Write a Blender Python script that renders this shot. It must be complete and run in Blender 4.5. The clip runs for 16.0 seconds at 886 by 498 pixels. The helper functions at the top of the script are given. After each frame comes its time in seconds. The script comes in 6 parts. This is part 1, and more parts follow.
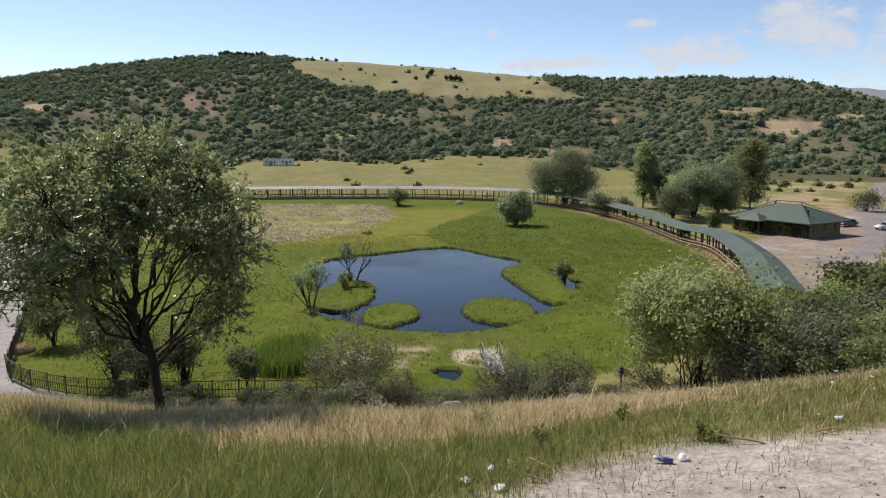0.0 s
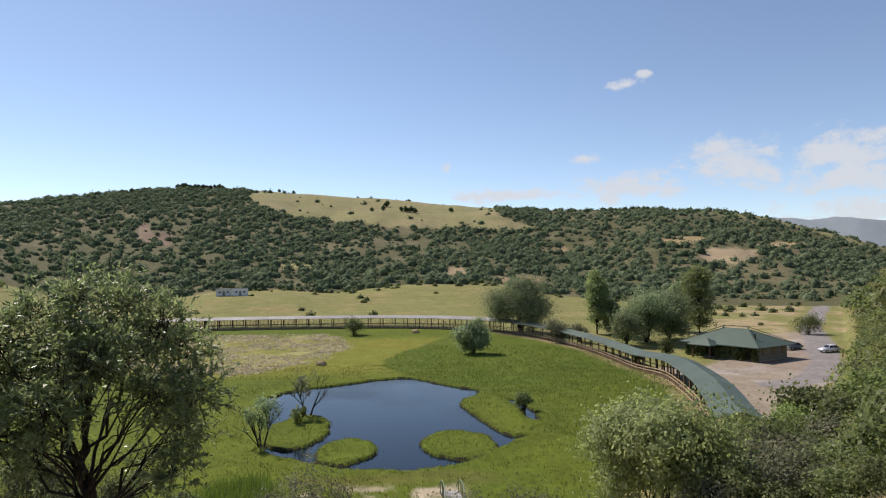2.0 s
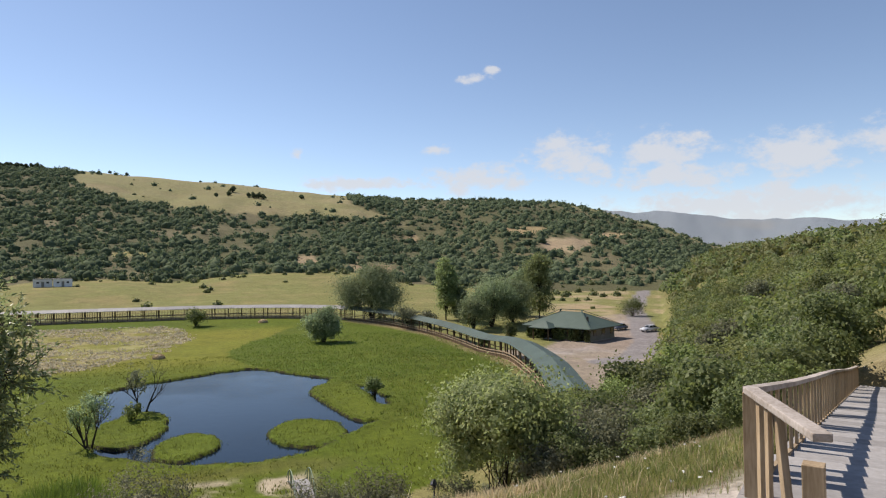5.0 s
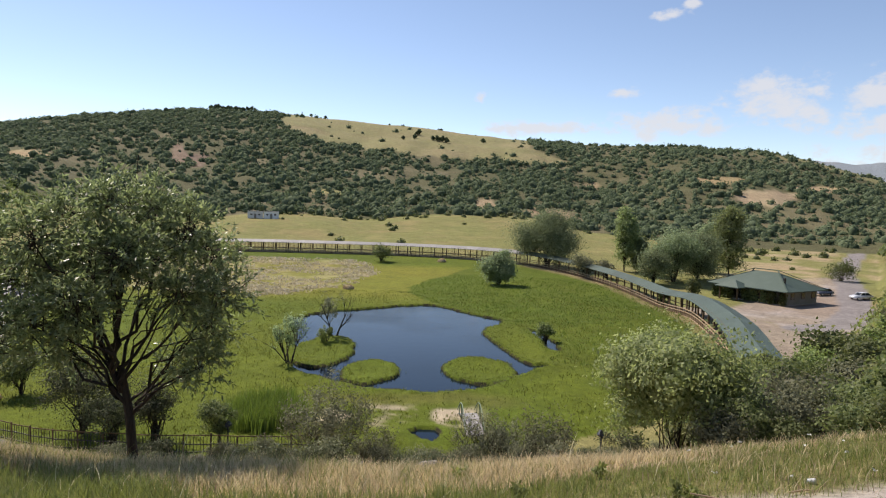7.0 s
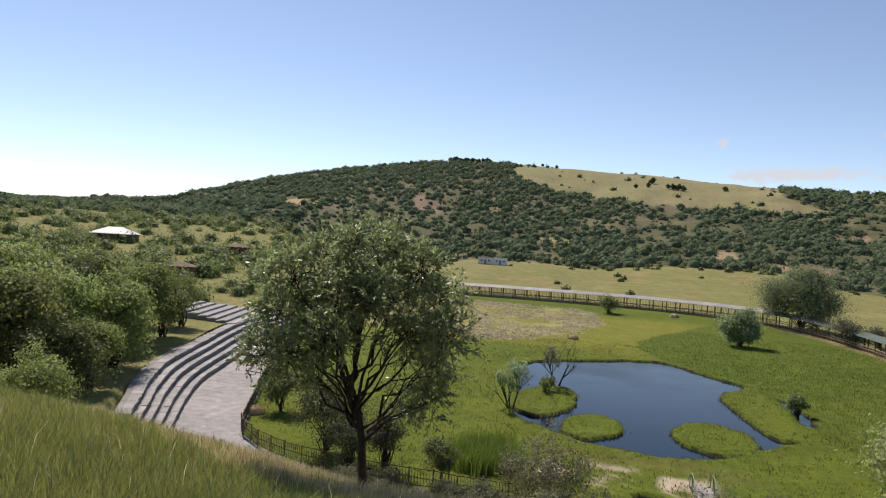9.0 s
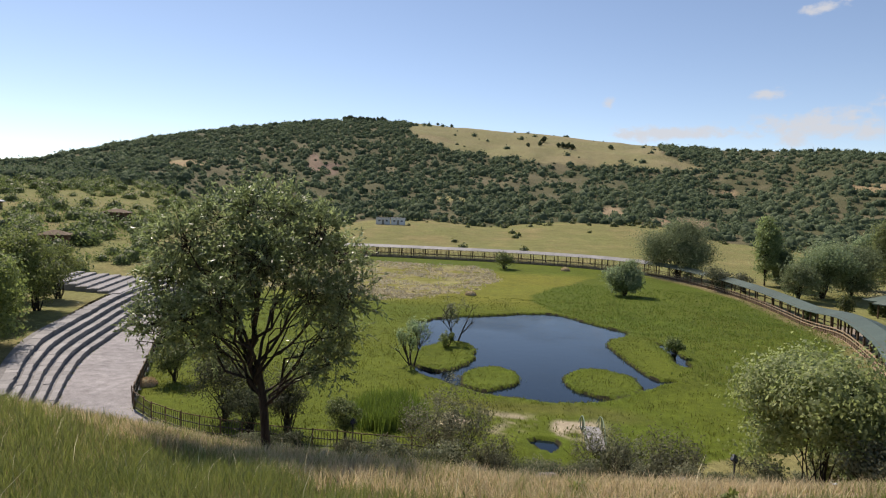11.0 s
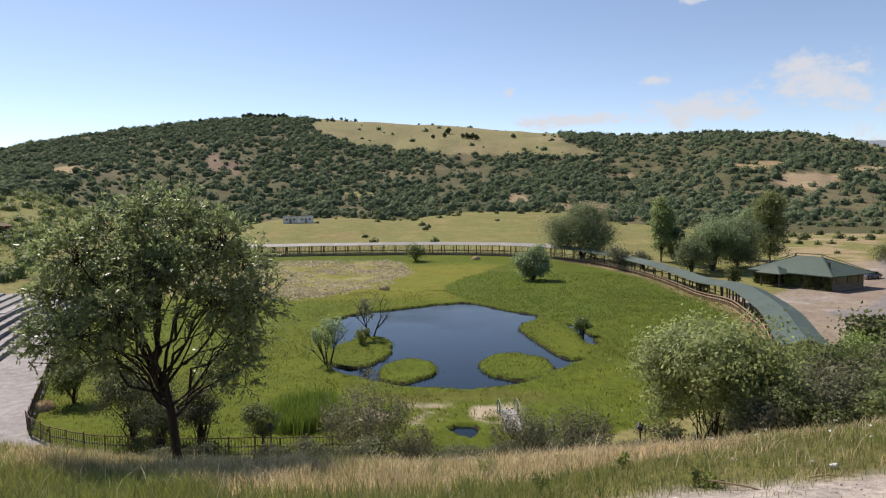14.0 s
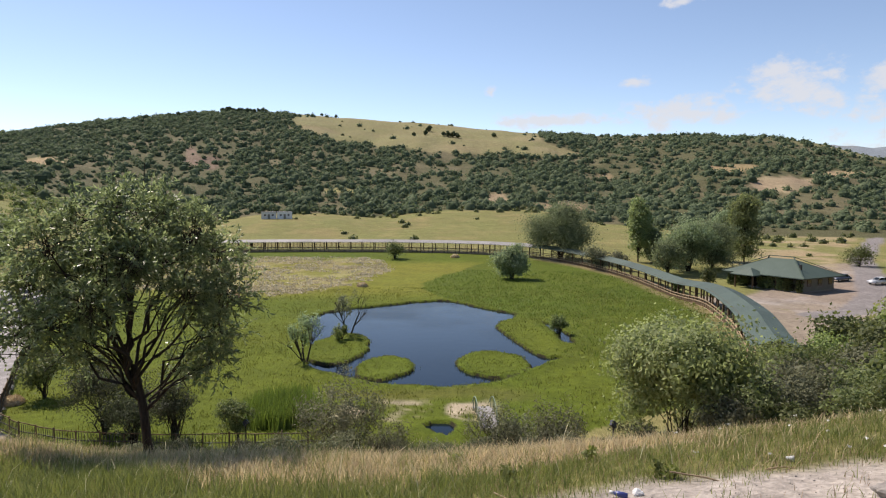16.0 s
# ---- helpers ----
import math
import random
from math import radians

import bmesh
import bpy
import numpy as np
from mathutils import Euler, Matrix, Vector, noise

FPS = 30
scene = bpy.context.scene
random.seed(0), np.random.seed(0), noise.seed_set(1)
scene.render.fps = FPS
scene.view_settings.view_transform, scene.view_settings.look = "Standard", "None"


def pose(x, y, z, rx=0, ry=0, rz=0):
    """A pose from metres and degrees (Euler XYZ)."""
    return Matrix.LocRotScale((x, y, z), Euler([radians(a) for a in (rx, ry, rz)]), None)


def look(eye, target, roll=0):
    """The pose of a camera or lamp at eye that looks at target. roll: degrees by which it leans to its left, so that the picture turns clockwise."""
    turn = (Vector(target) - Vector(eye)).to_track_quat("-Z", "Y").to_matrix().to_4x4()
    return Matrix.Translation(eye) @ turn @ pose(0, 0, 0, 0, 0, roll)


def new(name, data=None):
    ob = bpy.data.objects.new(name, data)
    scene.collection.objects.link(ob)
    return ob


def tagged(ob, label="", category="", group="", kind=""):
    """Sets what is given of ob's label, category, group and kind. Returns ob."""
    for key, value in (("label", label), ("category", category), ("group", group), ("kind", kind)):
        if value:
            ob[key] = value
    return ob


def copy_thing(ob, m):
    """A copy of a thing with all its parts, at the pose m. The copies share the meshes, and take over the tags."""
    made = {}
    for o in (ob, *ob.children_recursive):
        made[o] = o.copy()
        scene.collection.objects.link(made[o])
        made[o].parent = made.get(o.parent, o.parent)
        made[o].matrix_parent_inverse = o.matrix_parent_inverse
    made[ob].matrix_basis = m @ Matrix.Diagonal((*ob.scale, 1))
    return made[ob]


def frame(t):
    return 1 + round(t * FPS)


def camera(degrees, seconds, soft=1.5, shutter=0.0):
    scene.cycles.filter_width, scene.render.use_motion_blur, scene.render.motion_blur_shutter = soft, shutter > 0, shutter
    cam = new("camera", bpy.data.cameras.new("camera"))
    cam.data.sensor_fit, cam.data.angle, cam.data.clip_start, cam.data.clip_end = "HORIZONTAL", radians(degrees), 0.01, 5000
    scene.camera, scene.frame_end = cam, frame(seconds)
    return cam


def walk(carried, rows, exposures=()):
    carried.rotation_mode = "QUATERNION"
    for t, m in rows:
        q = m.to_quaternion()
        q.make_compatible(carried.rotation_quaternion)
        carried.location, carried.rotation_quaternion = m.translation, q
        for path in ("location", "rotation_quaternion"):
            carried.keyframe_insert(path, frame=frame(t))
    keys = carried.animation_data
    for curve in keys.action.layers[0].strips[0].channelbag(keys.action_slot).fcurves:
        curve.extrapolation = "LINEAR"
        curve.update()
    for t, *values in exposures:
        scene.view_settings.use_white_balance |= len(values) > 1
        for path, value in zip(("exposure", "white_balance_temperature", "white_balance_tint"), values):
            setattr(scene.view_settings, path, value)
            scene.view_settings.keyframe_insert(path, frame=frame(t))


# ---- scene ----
cam = camera(68.57, 16.0, soft=1.15)
PATH = [
    (0.00, pose(-0.012, 0.144, 15.011, 81.04, 0.27, 0.11)),
    (0.50, pose(0.000, 0.148, 15.026, 83.71, 0.38, -0.39)),
    (1.00, pose(-0.021, 0.138, 15.087, 86.00, 0.66, -0.39)),
    (1.50, pose(-0.090, 0.083, 15.170, 90.54, 0.75, -2.37)),
    (2.00, pose(-0.146, -0.016, 15.222, 92.24, 0.71, -3.81)),
    (2.50, pose(-0.180, -0.137, 15.185, 92.38, 1.00, -6.42)),
    (3.00, pose(-0.207, -0.282, 15.023, 92.19, 1.84, -11.60)),
    (3.20, pose(-0.207, -0.282, 15.023, 92.06, 1.76, -13.89)),
    (3.73, pose(-0.185, -0.256, 15.018, 91.83, 1.61, -17.41)),
    (4.25, pose(-0.137, -0.199, 15.005, 91.61, 1.40, -18.54)),
    (4.78, pose(-0.089, -0.142, 14.992, 91.28, 1.02, -17.66)),
    (5.30, pose(-0.067, -0.116, 14.986, 90.75, 0.33, -15.13)),
    (5.50, pose(-0.067, -0.116, 14.986, 90.43, -0.09, -13.60)),
    (6.00, pose(-0.069, -0.075, 14.981, 89.01, -0.38, -9.48)),
    (6.50, pose(-0.055, -0.066, 14.980, 87.60, -1.99, -4.46)),
    (7.00, pose(-0.033, -0.036, 14.991, 86.16, -1.60, -1.23)),
    (7.50, pose(-0.025, 0.066, 14.991, 86.80, -3.31, 4.14)),
    (8.00, pose(-0.014, 0.098, 14.994, 88.16, -2.71, 11.03)),
    (8.20, pose(-0.014, 0.098, 14.994, 88.73, -2.65, 13.94)),
    (8.72, pose(-0.004, 0.060, 14.996, 89.52, -2.81, 18.06)),
    (9.25, pose(0.018, -0.022, 15.002, 89.59, -3.25, 18.82)),
    (9.78, pose(0.040, -0.104, 15.007, 89.14, -3.58, 17.22)),
    (10.30, pose(0.050, -0.141, 15.010, 88.35, -3.39, 14.23)),
    (10.50, pose(0.050, -0.141, 15.010, 87.92, -3.10, 12.63)),
    (11.00, pose(0.001, -0.033, 14.988, 86.47, -1.99, 9.62)),
    (11.50, pose(-0.019, 0.037, 14.987, 85.18, -1.39, 5.19)),
    (12.00, pose(-0.016, 0.048, 14.995, 84.40, -1.53, 2.11)),
    (12.50, pose(0.009, 0.006, 14.996, 83.94, -1.68, 0.88)),
    (13.00, pose(0.055, -0.065, 14.999, 84.55, 0.17, 1.29)),
    (13.50, pose(0.111, -0.171, 15.022, 85.87, -0.84, 1.70)),
    (14.00, pose(0.157, -0.278, 15.047, 85.95, 0.88, 1.64)),
    (14.50, pose(0.185, -0.342, 15.050, 85.33, 0.67, 1.73)),
    (15.00, pose(0.206, -0.373, 15.037, 85.24, 0.37, 1.42)),
    (15.50, pose(0.228, -0.384, 15.027, 85.48, 0.99, 0.46)),
    (16.00, pose(0.237, -0.381, 15.024, 85.76, 0.01, -0.11)),
]
walk(cam, PATH, [(0.0, 0.5, 6950, 13.5), (3.0, 0.52, 6950, 13), (5.5, 0.54, 6950, 13.5), (7.0, 0.64, 7050, 14.5), (10.5, 0.42, 7100, 14.5), (12.5, 0.64, 7050, 15), (14.0, 0.54, 7050, 15), (16.0, 0.62, 7050, 15)])
EYE_Z = 15.0

# ---- sky, sun, exposure ----
SUN_AZ, SUN_EL = -43.0, 50.0          # degrees from straight ahead (+y), positive to the right; height
sun_way = Vector((math.sin(radians(SUN_AZ)) * math.cos(radians(SUN_EL)),
                  math.cos(radians(SUN_AZ)) * math.cos(radians(SUN_EL)), math.sin(radians(SUN_EL))))
sun = new("sun", bpy.data.lights.new("sun", "SUN"))
sun.data.energy, sun.data.angle, sun.data.color = 4.2, radians(0.53), (1.0, 0.95, 0.88)
sun.matrix_world = look(sun_way * 100, (0, 0, 0))

world = bpy.data.worlds.new("sky")
scene.world = world
world.use_nodes = True
wn, wl = world.node_tree.nodes, world.node_tree.links
wn.clear()
sky = wn.new("ShaderNodeTexSky")
sky.sky_type, sky.sun_disc = "NISHITA", False
sky.sun_elevation, sky.sun_rotation = radians(SUN_EL), radians(SUN_AZ)
sky.altitude, sky.air_density, sky.dust_density, sky.ozone_density = 2400, 1.0, 0.7, 1.0
background = wn.new("ShaderNodeBackground")
background.inputs["Strength"].default_value = 0.107
world_out = wn.new("ShaderNodeOutputWorld")


def cloud_bank():
    """Fair-weather clouds low over the right-hand horizon: soft heaps broken up by noise at two sizes."""
    tc = wn.new("ShaderNodeTexCoord")
    stretch = wn.new("ShaderNodeMapping")
    stretch.inputs["Scale"].default_value = (1, 1, 1.7)
    wl.new(tc.outputs["Generated"], stretch.inputs["Vector"])

    def noisy(scale, detail):
        n = wn.new("ShaderNodeTexNoise")
        n.inputs["Scale"].default_value, n.inputs["Detail"].default_value, n.inputs["Roughness"].default_value = scale, detail, 0.62
        wl.new(stretch.outputs[0], n.inputs["Vector"])
        return n.outputs["Fac"]

    def calc(op, a, b):
        n = wn.new("ShaderNodeMath")
        n.operation = op
        for k, v in enumerate((a, b)):
            if isinstance(v, (int, float)):
                n.inputs[k].default_value = v
            else:
                wl.new(v, n.inputs[k])
        return n.outputs[0]

    heaps = None
    # azimuth, height, half width, half height (degrees) of each heap
    for az, el, w, h in ((28.2, 8.9, 4.2, 2.0), (26.8, 10.0, 2.2, 1.0), (35.5, 8.8, 4.2, 1.7), (37.5, 9.6, 2.2, 1.0), (45.5, 8.0, 4.6, 1.8), (20.0, 7.1, 5.0, 1.3),
                         (9.5, 6.8, 5.0, 0.8), (19.9, 15.6, 1.5, 0.6), (21.2, 16.4, 0.8, 0.4), (16.3, 9.8, 1.2, 0.55), (4.3, 9.3, 0.6, 0.45), (36.5, 6.8, 7.0, 1.3), (54, 8.5, 5, 2.0), (42, 4.2, 14.0, 1.8)):
        a, e = radians(az), radians(el)
        c = (math.sin(a) * math.cos(e), math.cos(a) * math.cos(e), math.sin(e))
        sub, mul = wn.new("ShaderNodeVectorMath"), wn.new("ShaderNodeMapping")
        sub.operation = "SUBTRACT"
        wl.new(tc.outputs["Generated"], sub.inputs[0])
        sub.inputs[1].default_value = c
        mul.inputs["Scale"].default_value = (1 / radians(w), 1 / radians(w), 1 / radians(h))
        wl.new(sub.outputs[0], mul.inputs["Vector"])
        ln = wn.new("ShaderNodeVectorMath")
        ln.operation = "LENGTH"
        wl.new(mul.outputs[0], ln.inputs[0])
        one = calc("SUBTRACT", 1.0, ln.outputs["Value"])
        heaps = one if heaps is None else calc("MAXIMUM", heaps, one)
    shape = calc("ADD", calc("MULTIPLY", heaps, 0.8), calc("MULTIPLY", calc("SUBTRACT", noisy(26.0, 8), 0.5), 2.6))
    r = wn.new("ShaderNodeMapRange")
    r.interpolation_type = "SMOOTHSTEP"
    r.inputs[1].default_value, r.inputs[2].default_value, r.inputs[3].default_value, r.inputs[4].default_value = -0.1, 0.6, 0.0, 0.85
    wl.new(shape, r.inputs[0])
    keep = wn.new("ShaderNodeMapRange")
    keep.inputs[1].default_value, keep.inputs[2].default_value = -0.6, 0.0
    wl.new(heaps, keep.inputs[0])
    return calc("MULTIPLY", r.outputs[0], keep.outputs[0])


sky_mix = wn.new("ShaderNodeMix")
sky_mix.data_type = "RGBA"
wl.new(cloud_bank(), sky_mix.inputs["Factor"])
wl.new(sky.outputs[0], [i for i in sky_mix.inputs if i.name == "A" and i.type == "RGBA"][0])
[i for i in sky_mix.inputs if i.name == "B" and i.type == "RGBA"][0].default_value = (4.3, 4.65, 5.15, 1)
wl.new([o for o in sky_mix.outputs if o.type == "RGBA"][0], background.inputs["Color"])
wl.new(background.outputs[0], world_out.inputs["Surface"])

# ---- materials ----
def material(name, rough=0.8, metal=0.0, spec=0.3):
    m = bpy.data.materials.new(name)
    m.use_nodes = True
    b = m.node_tree.nodes["Principled BSDF"]
    b.inputs["Roughness"].default_value, b.inputs["Metallic"].default_value = rough, metal
    b.inputs["Specular IOR Level"].default_value = spec
    return m, m.node_tree.nodes, m.node_tree.links, b


def noise_tex(nodes, links, scale, detail=4.0, vector=None, rough=0.6):
    t = nodes.new("ShaderNodeTexNoise")
    t.inputs["Scale"].default_value, t.inputs["Detail"].default_value = scale, detail
    t.inputs["Roughness"].default_value = rough
    if vector is not None:
        links.new(vector, t.inputs["Vector"])
    return t.outputs["Fac"]


def remap(nodes, links, value, lo, hi, a, b):
    r = nodes.new("ShaderNodeMapRange")
    r.inputs[1].default_value, r.inputs[2].default_value = lo, hi
    r.inputs[3].default_value, r.inputs[4].default_value = a, b
    links.new(value, r.inputs[0])
    return r.outputs[0]


def times(nodes, links, *values):
    out = values[0]
    for v in values[1:]:
        n = nodes.new("ShaderNodeMath")
        n.operation = "MULTIPLY"
        links.new(out, n.inputs[0])
        links.new(v, n.inputs[1])
        out = n.outputs[0]
    return out


def mix_colour(nodes, links, fac, a, b):
    n = nodes.new("ShaderNodeMix")
    n.data_type = "RGBA"
    links.new(fac, n.inputs["Factor"])
    for socket, value in (("A", a), ("B", b)):
        target = [i for i in n.inputs if i.name == socket and i.type == "RGBA"][0]
        if isinstance(value, tuple):
            target.default_value = (*value, 1)
        else:
            links.new(value, target)
    return [o for o in n.outputs if o.type == "RGBA"][0]


def bump(nodes, links, bsdf, height, strength, distance):
    n = nodes.new("ShaderNodeBump")
    n.inputs["Strength"].default_value, n.inputs["Distance"].default_value = strength, distance
    links.new(height, n.inputs["Height"])
    links.new(n.outputs[0], bsdf.inputs["Normal"])


def grained(name, dark, light, coarse, fine, rough=0.85, spec=0.25, stretch=(1, 1, 1), relief=0.01, metal=0.0, strength=0.6):
    """A surface that varies between two colours at a coarse and a fine scale, in object space, each object a little different."""
    m, nodes, links, b = material(name, rough, metal, spec)
    tc, mp, info = nodes.new("ShaderNodeTexCoord"), nodes.new("ShaderNodeMapping"), nodes.new("ShaderNodeObjectInfo")
    mp.inputs["Scale"].default_value = stretch
    links.new(tc.outputs["Object"], mp.inputs["Vector"])
    c, f = noise_tex(nodes, links, coarse, 3, mp.outputs[0]), noise_tex(nodes, links, fine, 5, mp.outputs[0])
    add = nodes.new("ShaderNodeMath")
    add.operation = "ADD"
    links.new(c, add.inputs[0])
    links.new(f, add.inputs[1])
    col = mix_colour(nodes, links, remap(nodes, links, add.outputs[0], 0.7, 1.3, 0, 1), dark, light)
    hsv = nodes.new("ShaderNodeHueSaturation")
    links.new(col, hsv.inputs["Color"])
    links.new(remap(nodes, links, info.outputs["Random"], 0, 1, 0.85, 1.15), hsv.inputs["Value"])
    links.new(hsv.outputs[0], b.inputs["Base Color"])
    links.new(remap(nodes, links, f, 0.3, 0.7, min(1, rough + 0.08), max(0.05, rough - 0.1)), b.inputs["Roughness"])
    bump(nodes, links, b, f, strength, relief)
    return m


def foliage(name, dark, light, rough=0.5, spec=0.4, translucent=0.35):
    """Leaves: each leaf its own shade, some light through them."""
    m, nodes, links, b = material(name, rough, 0, spec)
    geo, info = nodes.new("ShaderNodeNewGeometry"), nodes.new("ShaderNodeObjectInfo")
    tc = nodes.new("ShaderNodeTexCoord")
    big = noise_tex(nodes, links, 0.22, 4, tc.outputs["Object"], 0.7)
    add = nodes.new("ShaderNodeMath")
    add.operation = "ADD"
    links.new(geo.outputs["Random Per Island"], add.inputs[0])
    links.new(big, add.inputs[1])
    col = mix_colour(nodes, links, remap(nodes, links, add.outputs[0], 0.45, 1.45, 0, 1), dark, light)
    hsv = nodes.new("ShaderNodeHueSaturation")
    links.new(col, hsv.inputs["Color"])
    links.new(remap(nodes, links, info.outputs["Random"], 0, 1, 0.72, 1.25), hsv.inputs["Value"])
    links.new(remap(nodes, links, info.outputs["Random"], 0, 1, 0.480, 0.504), hsv.inputs["Hue"])
    hsv.inputs["Saturation"].default_value = 0.88
    links.new(hsv.outputs[0], b.inputs["Base Color"])
    if translucent:
        tr, ad = nodes.new("ShaderNodeBsdfTranslucent"), nodes.new("ShaderNodeMixShader")
        ad.inputs[0].default_value = translucent
        hs2 = nodes.new("ShaderNodeHueSaturation")
        hs2.inputs["Saturation"].default_value, hs2.inputs["Value"].default_value = 1.15, 1.5
        links.new(hsv.outputs[0], hs2.inputs["Color"])
        links.new(hs2.outputs[0], tr.inputs["Color"])
        links.new(b.outputs[0], ad.inputs[1])
        links.new(tr.outputs[0], ad.inputs[2])
        links.new(ad.outputs[0], nodes["Material Output"].inputs["Surface"])
    return m


def ground_material():
    """Ground cover: the base colour of each kind of cover lies on the mesh, painted shade and haze with it; grain at
    four sizes on top.
    """
    m, nodes, links, b = material("ground_cover", 0.95, 0, 0.1)
    at, tc = nodes.new("ShaderNodeAttribute"), nodes.new("ShaderNodeTexCoord")
    at.attribute_name = "cover"
    p = tc.outputs["Object"]
    fine, mid, wide, huge = (noise_tex(nodes, links, s, 6, p) for s in (9.0, 1.3, 0.22, 0.03))
    v = times(nodes, links, remap(nodes, links, fine, 0.3, 0.7, 0.7, 1.3), remap(nodes, links, mid, 0.3, 0.7, 0.76, 1.24),
              remap(nodes, links, wide, 0.3, 0.7, 0.85, 1.15))
    hsv = nodes.new("ShaderNodeHueSaturation")
    links.new(at.outputs["Color"], hsv.inputs["Color"])
    links.new(v, hsv.inputs["Value"])
    links.new(remap(nodes, links, huge, 0.3, 0.7, 0.478, 0.508), hsv.inputs["Hue"])
    links.new(hsv.outputs[0], b.inputs["Base Color"])
    ad = nodes.new("ShaderNodeMath")
    ad.operation = "ADD"
    links.new(fine, ad.inputs[0])
    links.new(mid, ad.inputs[1])
    bump(nodes, links, b, ad.outputs[0], 0.7, 0.12)
    return m


def water_material():
    m, nodes, links, b = material("pond_water", 0.06, 0, 0.24)
    tc = nodes.new("ShaderNodeTexCoord")
    b.inputs["Base Color"].default_value = (0.004, 0.010, 0.018, 1)
    b.inputs["IOR"].default_value = 1.33
    n = noise_tex(nodes, links, 0.9, 3, tc.outputs["Object"])
    w = noise_tex(nodes, links, 0.08, 3, tc.outputs["Object"])
    links.new(remap(nodes, links, w, 0.35, 0.65, 0.03, 0.16), b.inputs["Roughness"])
    bump(nodes, links, b, n, 0.25, 0.03)
    return m


GROUND = ground_material()
WATER = water_material()
BARK = grained("bark", (0.024, 0.019, 0.015), (0.07, 0.056, 0.044), 3, 25, 0.9, 0.15, (1, 1, 0.25), 0.01)
WILLOW = foliage("willow_leaves", (0.07, 0.1, 0.034), (0.23, 0.28, 0.125), 0.4, 0.5, 0.42)
LEAF = foliage("green_leaves", (0.066, 0.095, 0.027), (0.16, 0.198, 0.065), 0.6, 0.22, 0.36)
LEAF_BRIGHT = foliage("fresh_leaves", (0.11, 0.155, 0.036), (0.225, 0.28, 0.09), 0.6, 0.25, 0.45)
LEAF_GREY = foliage("grey_green_leaves", (0.1, 0.112, 0.06), (0.195, 0.205, 0.12), 0.72, 0.15, 0.3)
LEAF_FAR = foliage("scrub_leaves", (0.06, 0.088, 0.046), (0.125, 0.16, 0.084), 0.9, 0.05, 0.25)
GRASS_GREEN = foliage("green_grass_blades", (0.09, 0.135, 0.025), (0.26, 0.3, 0.085), 0.6, 0.25, 0.35)
GRASS_DRY = foliage("dry_grass_blades", (0.26, 0.19, 0.105), (0.46, 0.36, 0.22), 0.7, 0.2, 0.3)
STRAW = foliage("pale_straw", (0.34, 0.275, 0.145), (0.58, 0.495, 0.295), 0.8, 0.1, 0.42)
REED = foliage("marsh_reeds", (0.082, 0.125, 0.018), (0.13, 0.175, 0.03), 0.6, 0.25, 0.3)
WOOD = grained("weathered_wood", (0.19, 0.135, 0.08), (0.42, 0.32, 0.21), 2, 30, 0.85, 0.2, (1, 1, 0.12), 0.004)
WOOD_GREY = grained("sun_bleached_wood", (0.25, 0.21, 0.175), (0.46, 0.41, 0.37), 3, 28, 0.85, 0.2, (1, 1, 1), 0.006)
WOOD_DARK = grained("brown_wood", (0.07, 0.048, 0.03), (0.18, 0.125, 0.075), 2, 22, 0.85, 0.2, (1, 1, 0.15), 0.004)
ROOF = grained("green_roof_sheet", (0.045, 0.068, 0.053), (0.065, 0.092, 0.073), 0.5, 8, 0.6, 0.3, (1, 1, 1), 0.004, 0, 0.2)
ROOF_GREY = grained("grey_roof_sheet", (0.19, 0.18, 0.17), (0.27, 0.26, 0.245), 0.5, 8, 0.5, 0.4, (1, 1, 1), 0.004, 0, 0.2)
ROOF_PALE = grained("pale_roof_sheet", (0.42, 0.42, 0.42), (0.55, 0.55, 0.55), 0.5, 8, 0.5, 0.4, (1, 1, 1), 0.004, 0, 0.2)
PLASTER = grained("grey_plaster", (0.2, 0.195, 0.165), (0.29, 0.28, 0.25), 0.7, 12, 0.9, 0.2, (1, 1, 1), 0.004)
CONCRETE = grained("pale_concrete", (0.225, 0.215, 0.21), (0.315, 0.305, 0.30), 0.6, 10, 0.9, 0.2, (1, 1, 1), 0.005)
STONE = grained("grey_stone", (0.17, 0.155, 0.145), (0.36, 0.33, 0.3), 2.5, 14, 0.9, 0.2, (1, 1, 1), 0.03)
STEP_STONE = grained("step_stone", (0.15, 0.145, 0.14), (0.25, 0.24, 0.235), 0.8, 9, 0.9, 0.2, (1, 1, 1), 0.01)
IRON = grained("dark_iron", (0.02, 0.018, 0.016), (0.05, 0.045, 0.04), 4, 20, 0.6, 0.4, (1, 1, 1), 0.002)
RUBBER = grained("tyre_rubber", (0.012, 0.012, 0.012), (0.025, 0.025, 0.025), 4, 30, 0.8, 0.3)
WHITE = grained("white_paint", (0.62, 0.62, 0.61), (0.78, 0.78, 0.77), 1.0, 9, 0.5, 0.4, (1, 1, 1), 0.002)
SILVER = grained("silver_car_paint", (0.55, 0.56, 0.58), (0.62, 0.63, 0.65), 1.0, 9, 0.3, 0.5, (1, 1, 1), 0.001, 0.3, 0.05)
BLUE_CAR = grained("dark_car_paint", (0.10, 0.11, 0.13), (0.14, 0.15, 0.17), 1.0, 9, 0.3, 0.5, (1, 1, 1), 0.001, 0.3, 0.05)
GLASS_DARK, gn, gl, gb = material("dark_glass", 0.08, 0, 0.5)
gb.inputs["Base Color"].default_value = (0.015, 0.018, 0.02, 1)
HAY = grained("straw", (0.30, 0.24, 0.13), (0.55, 0.47, 0.30), 2, 18, 0.95, 0.1, (1, 1, 1), 0.05)
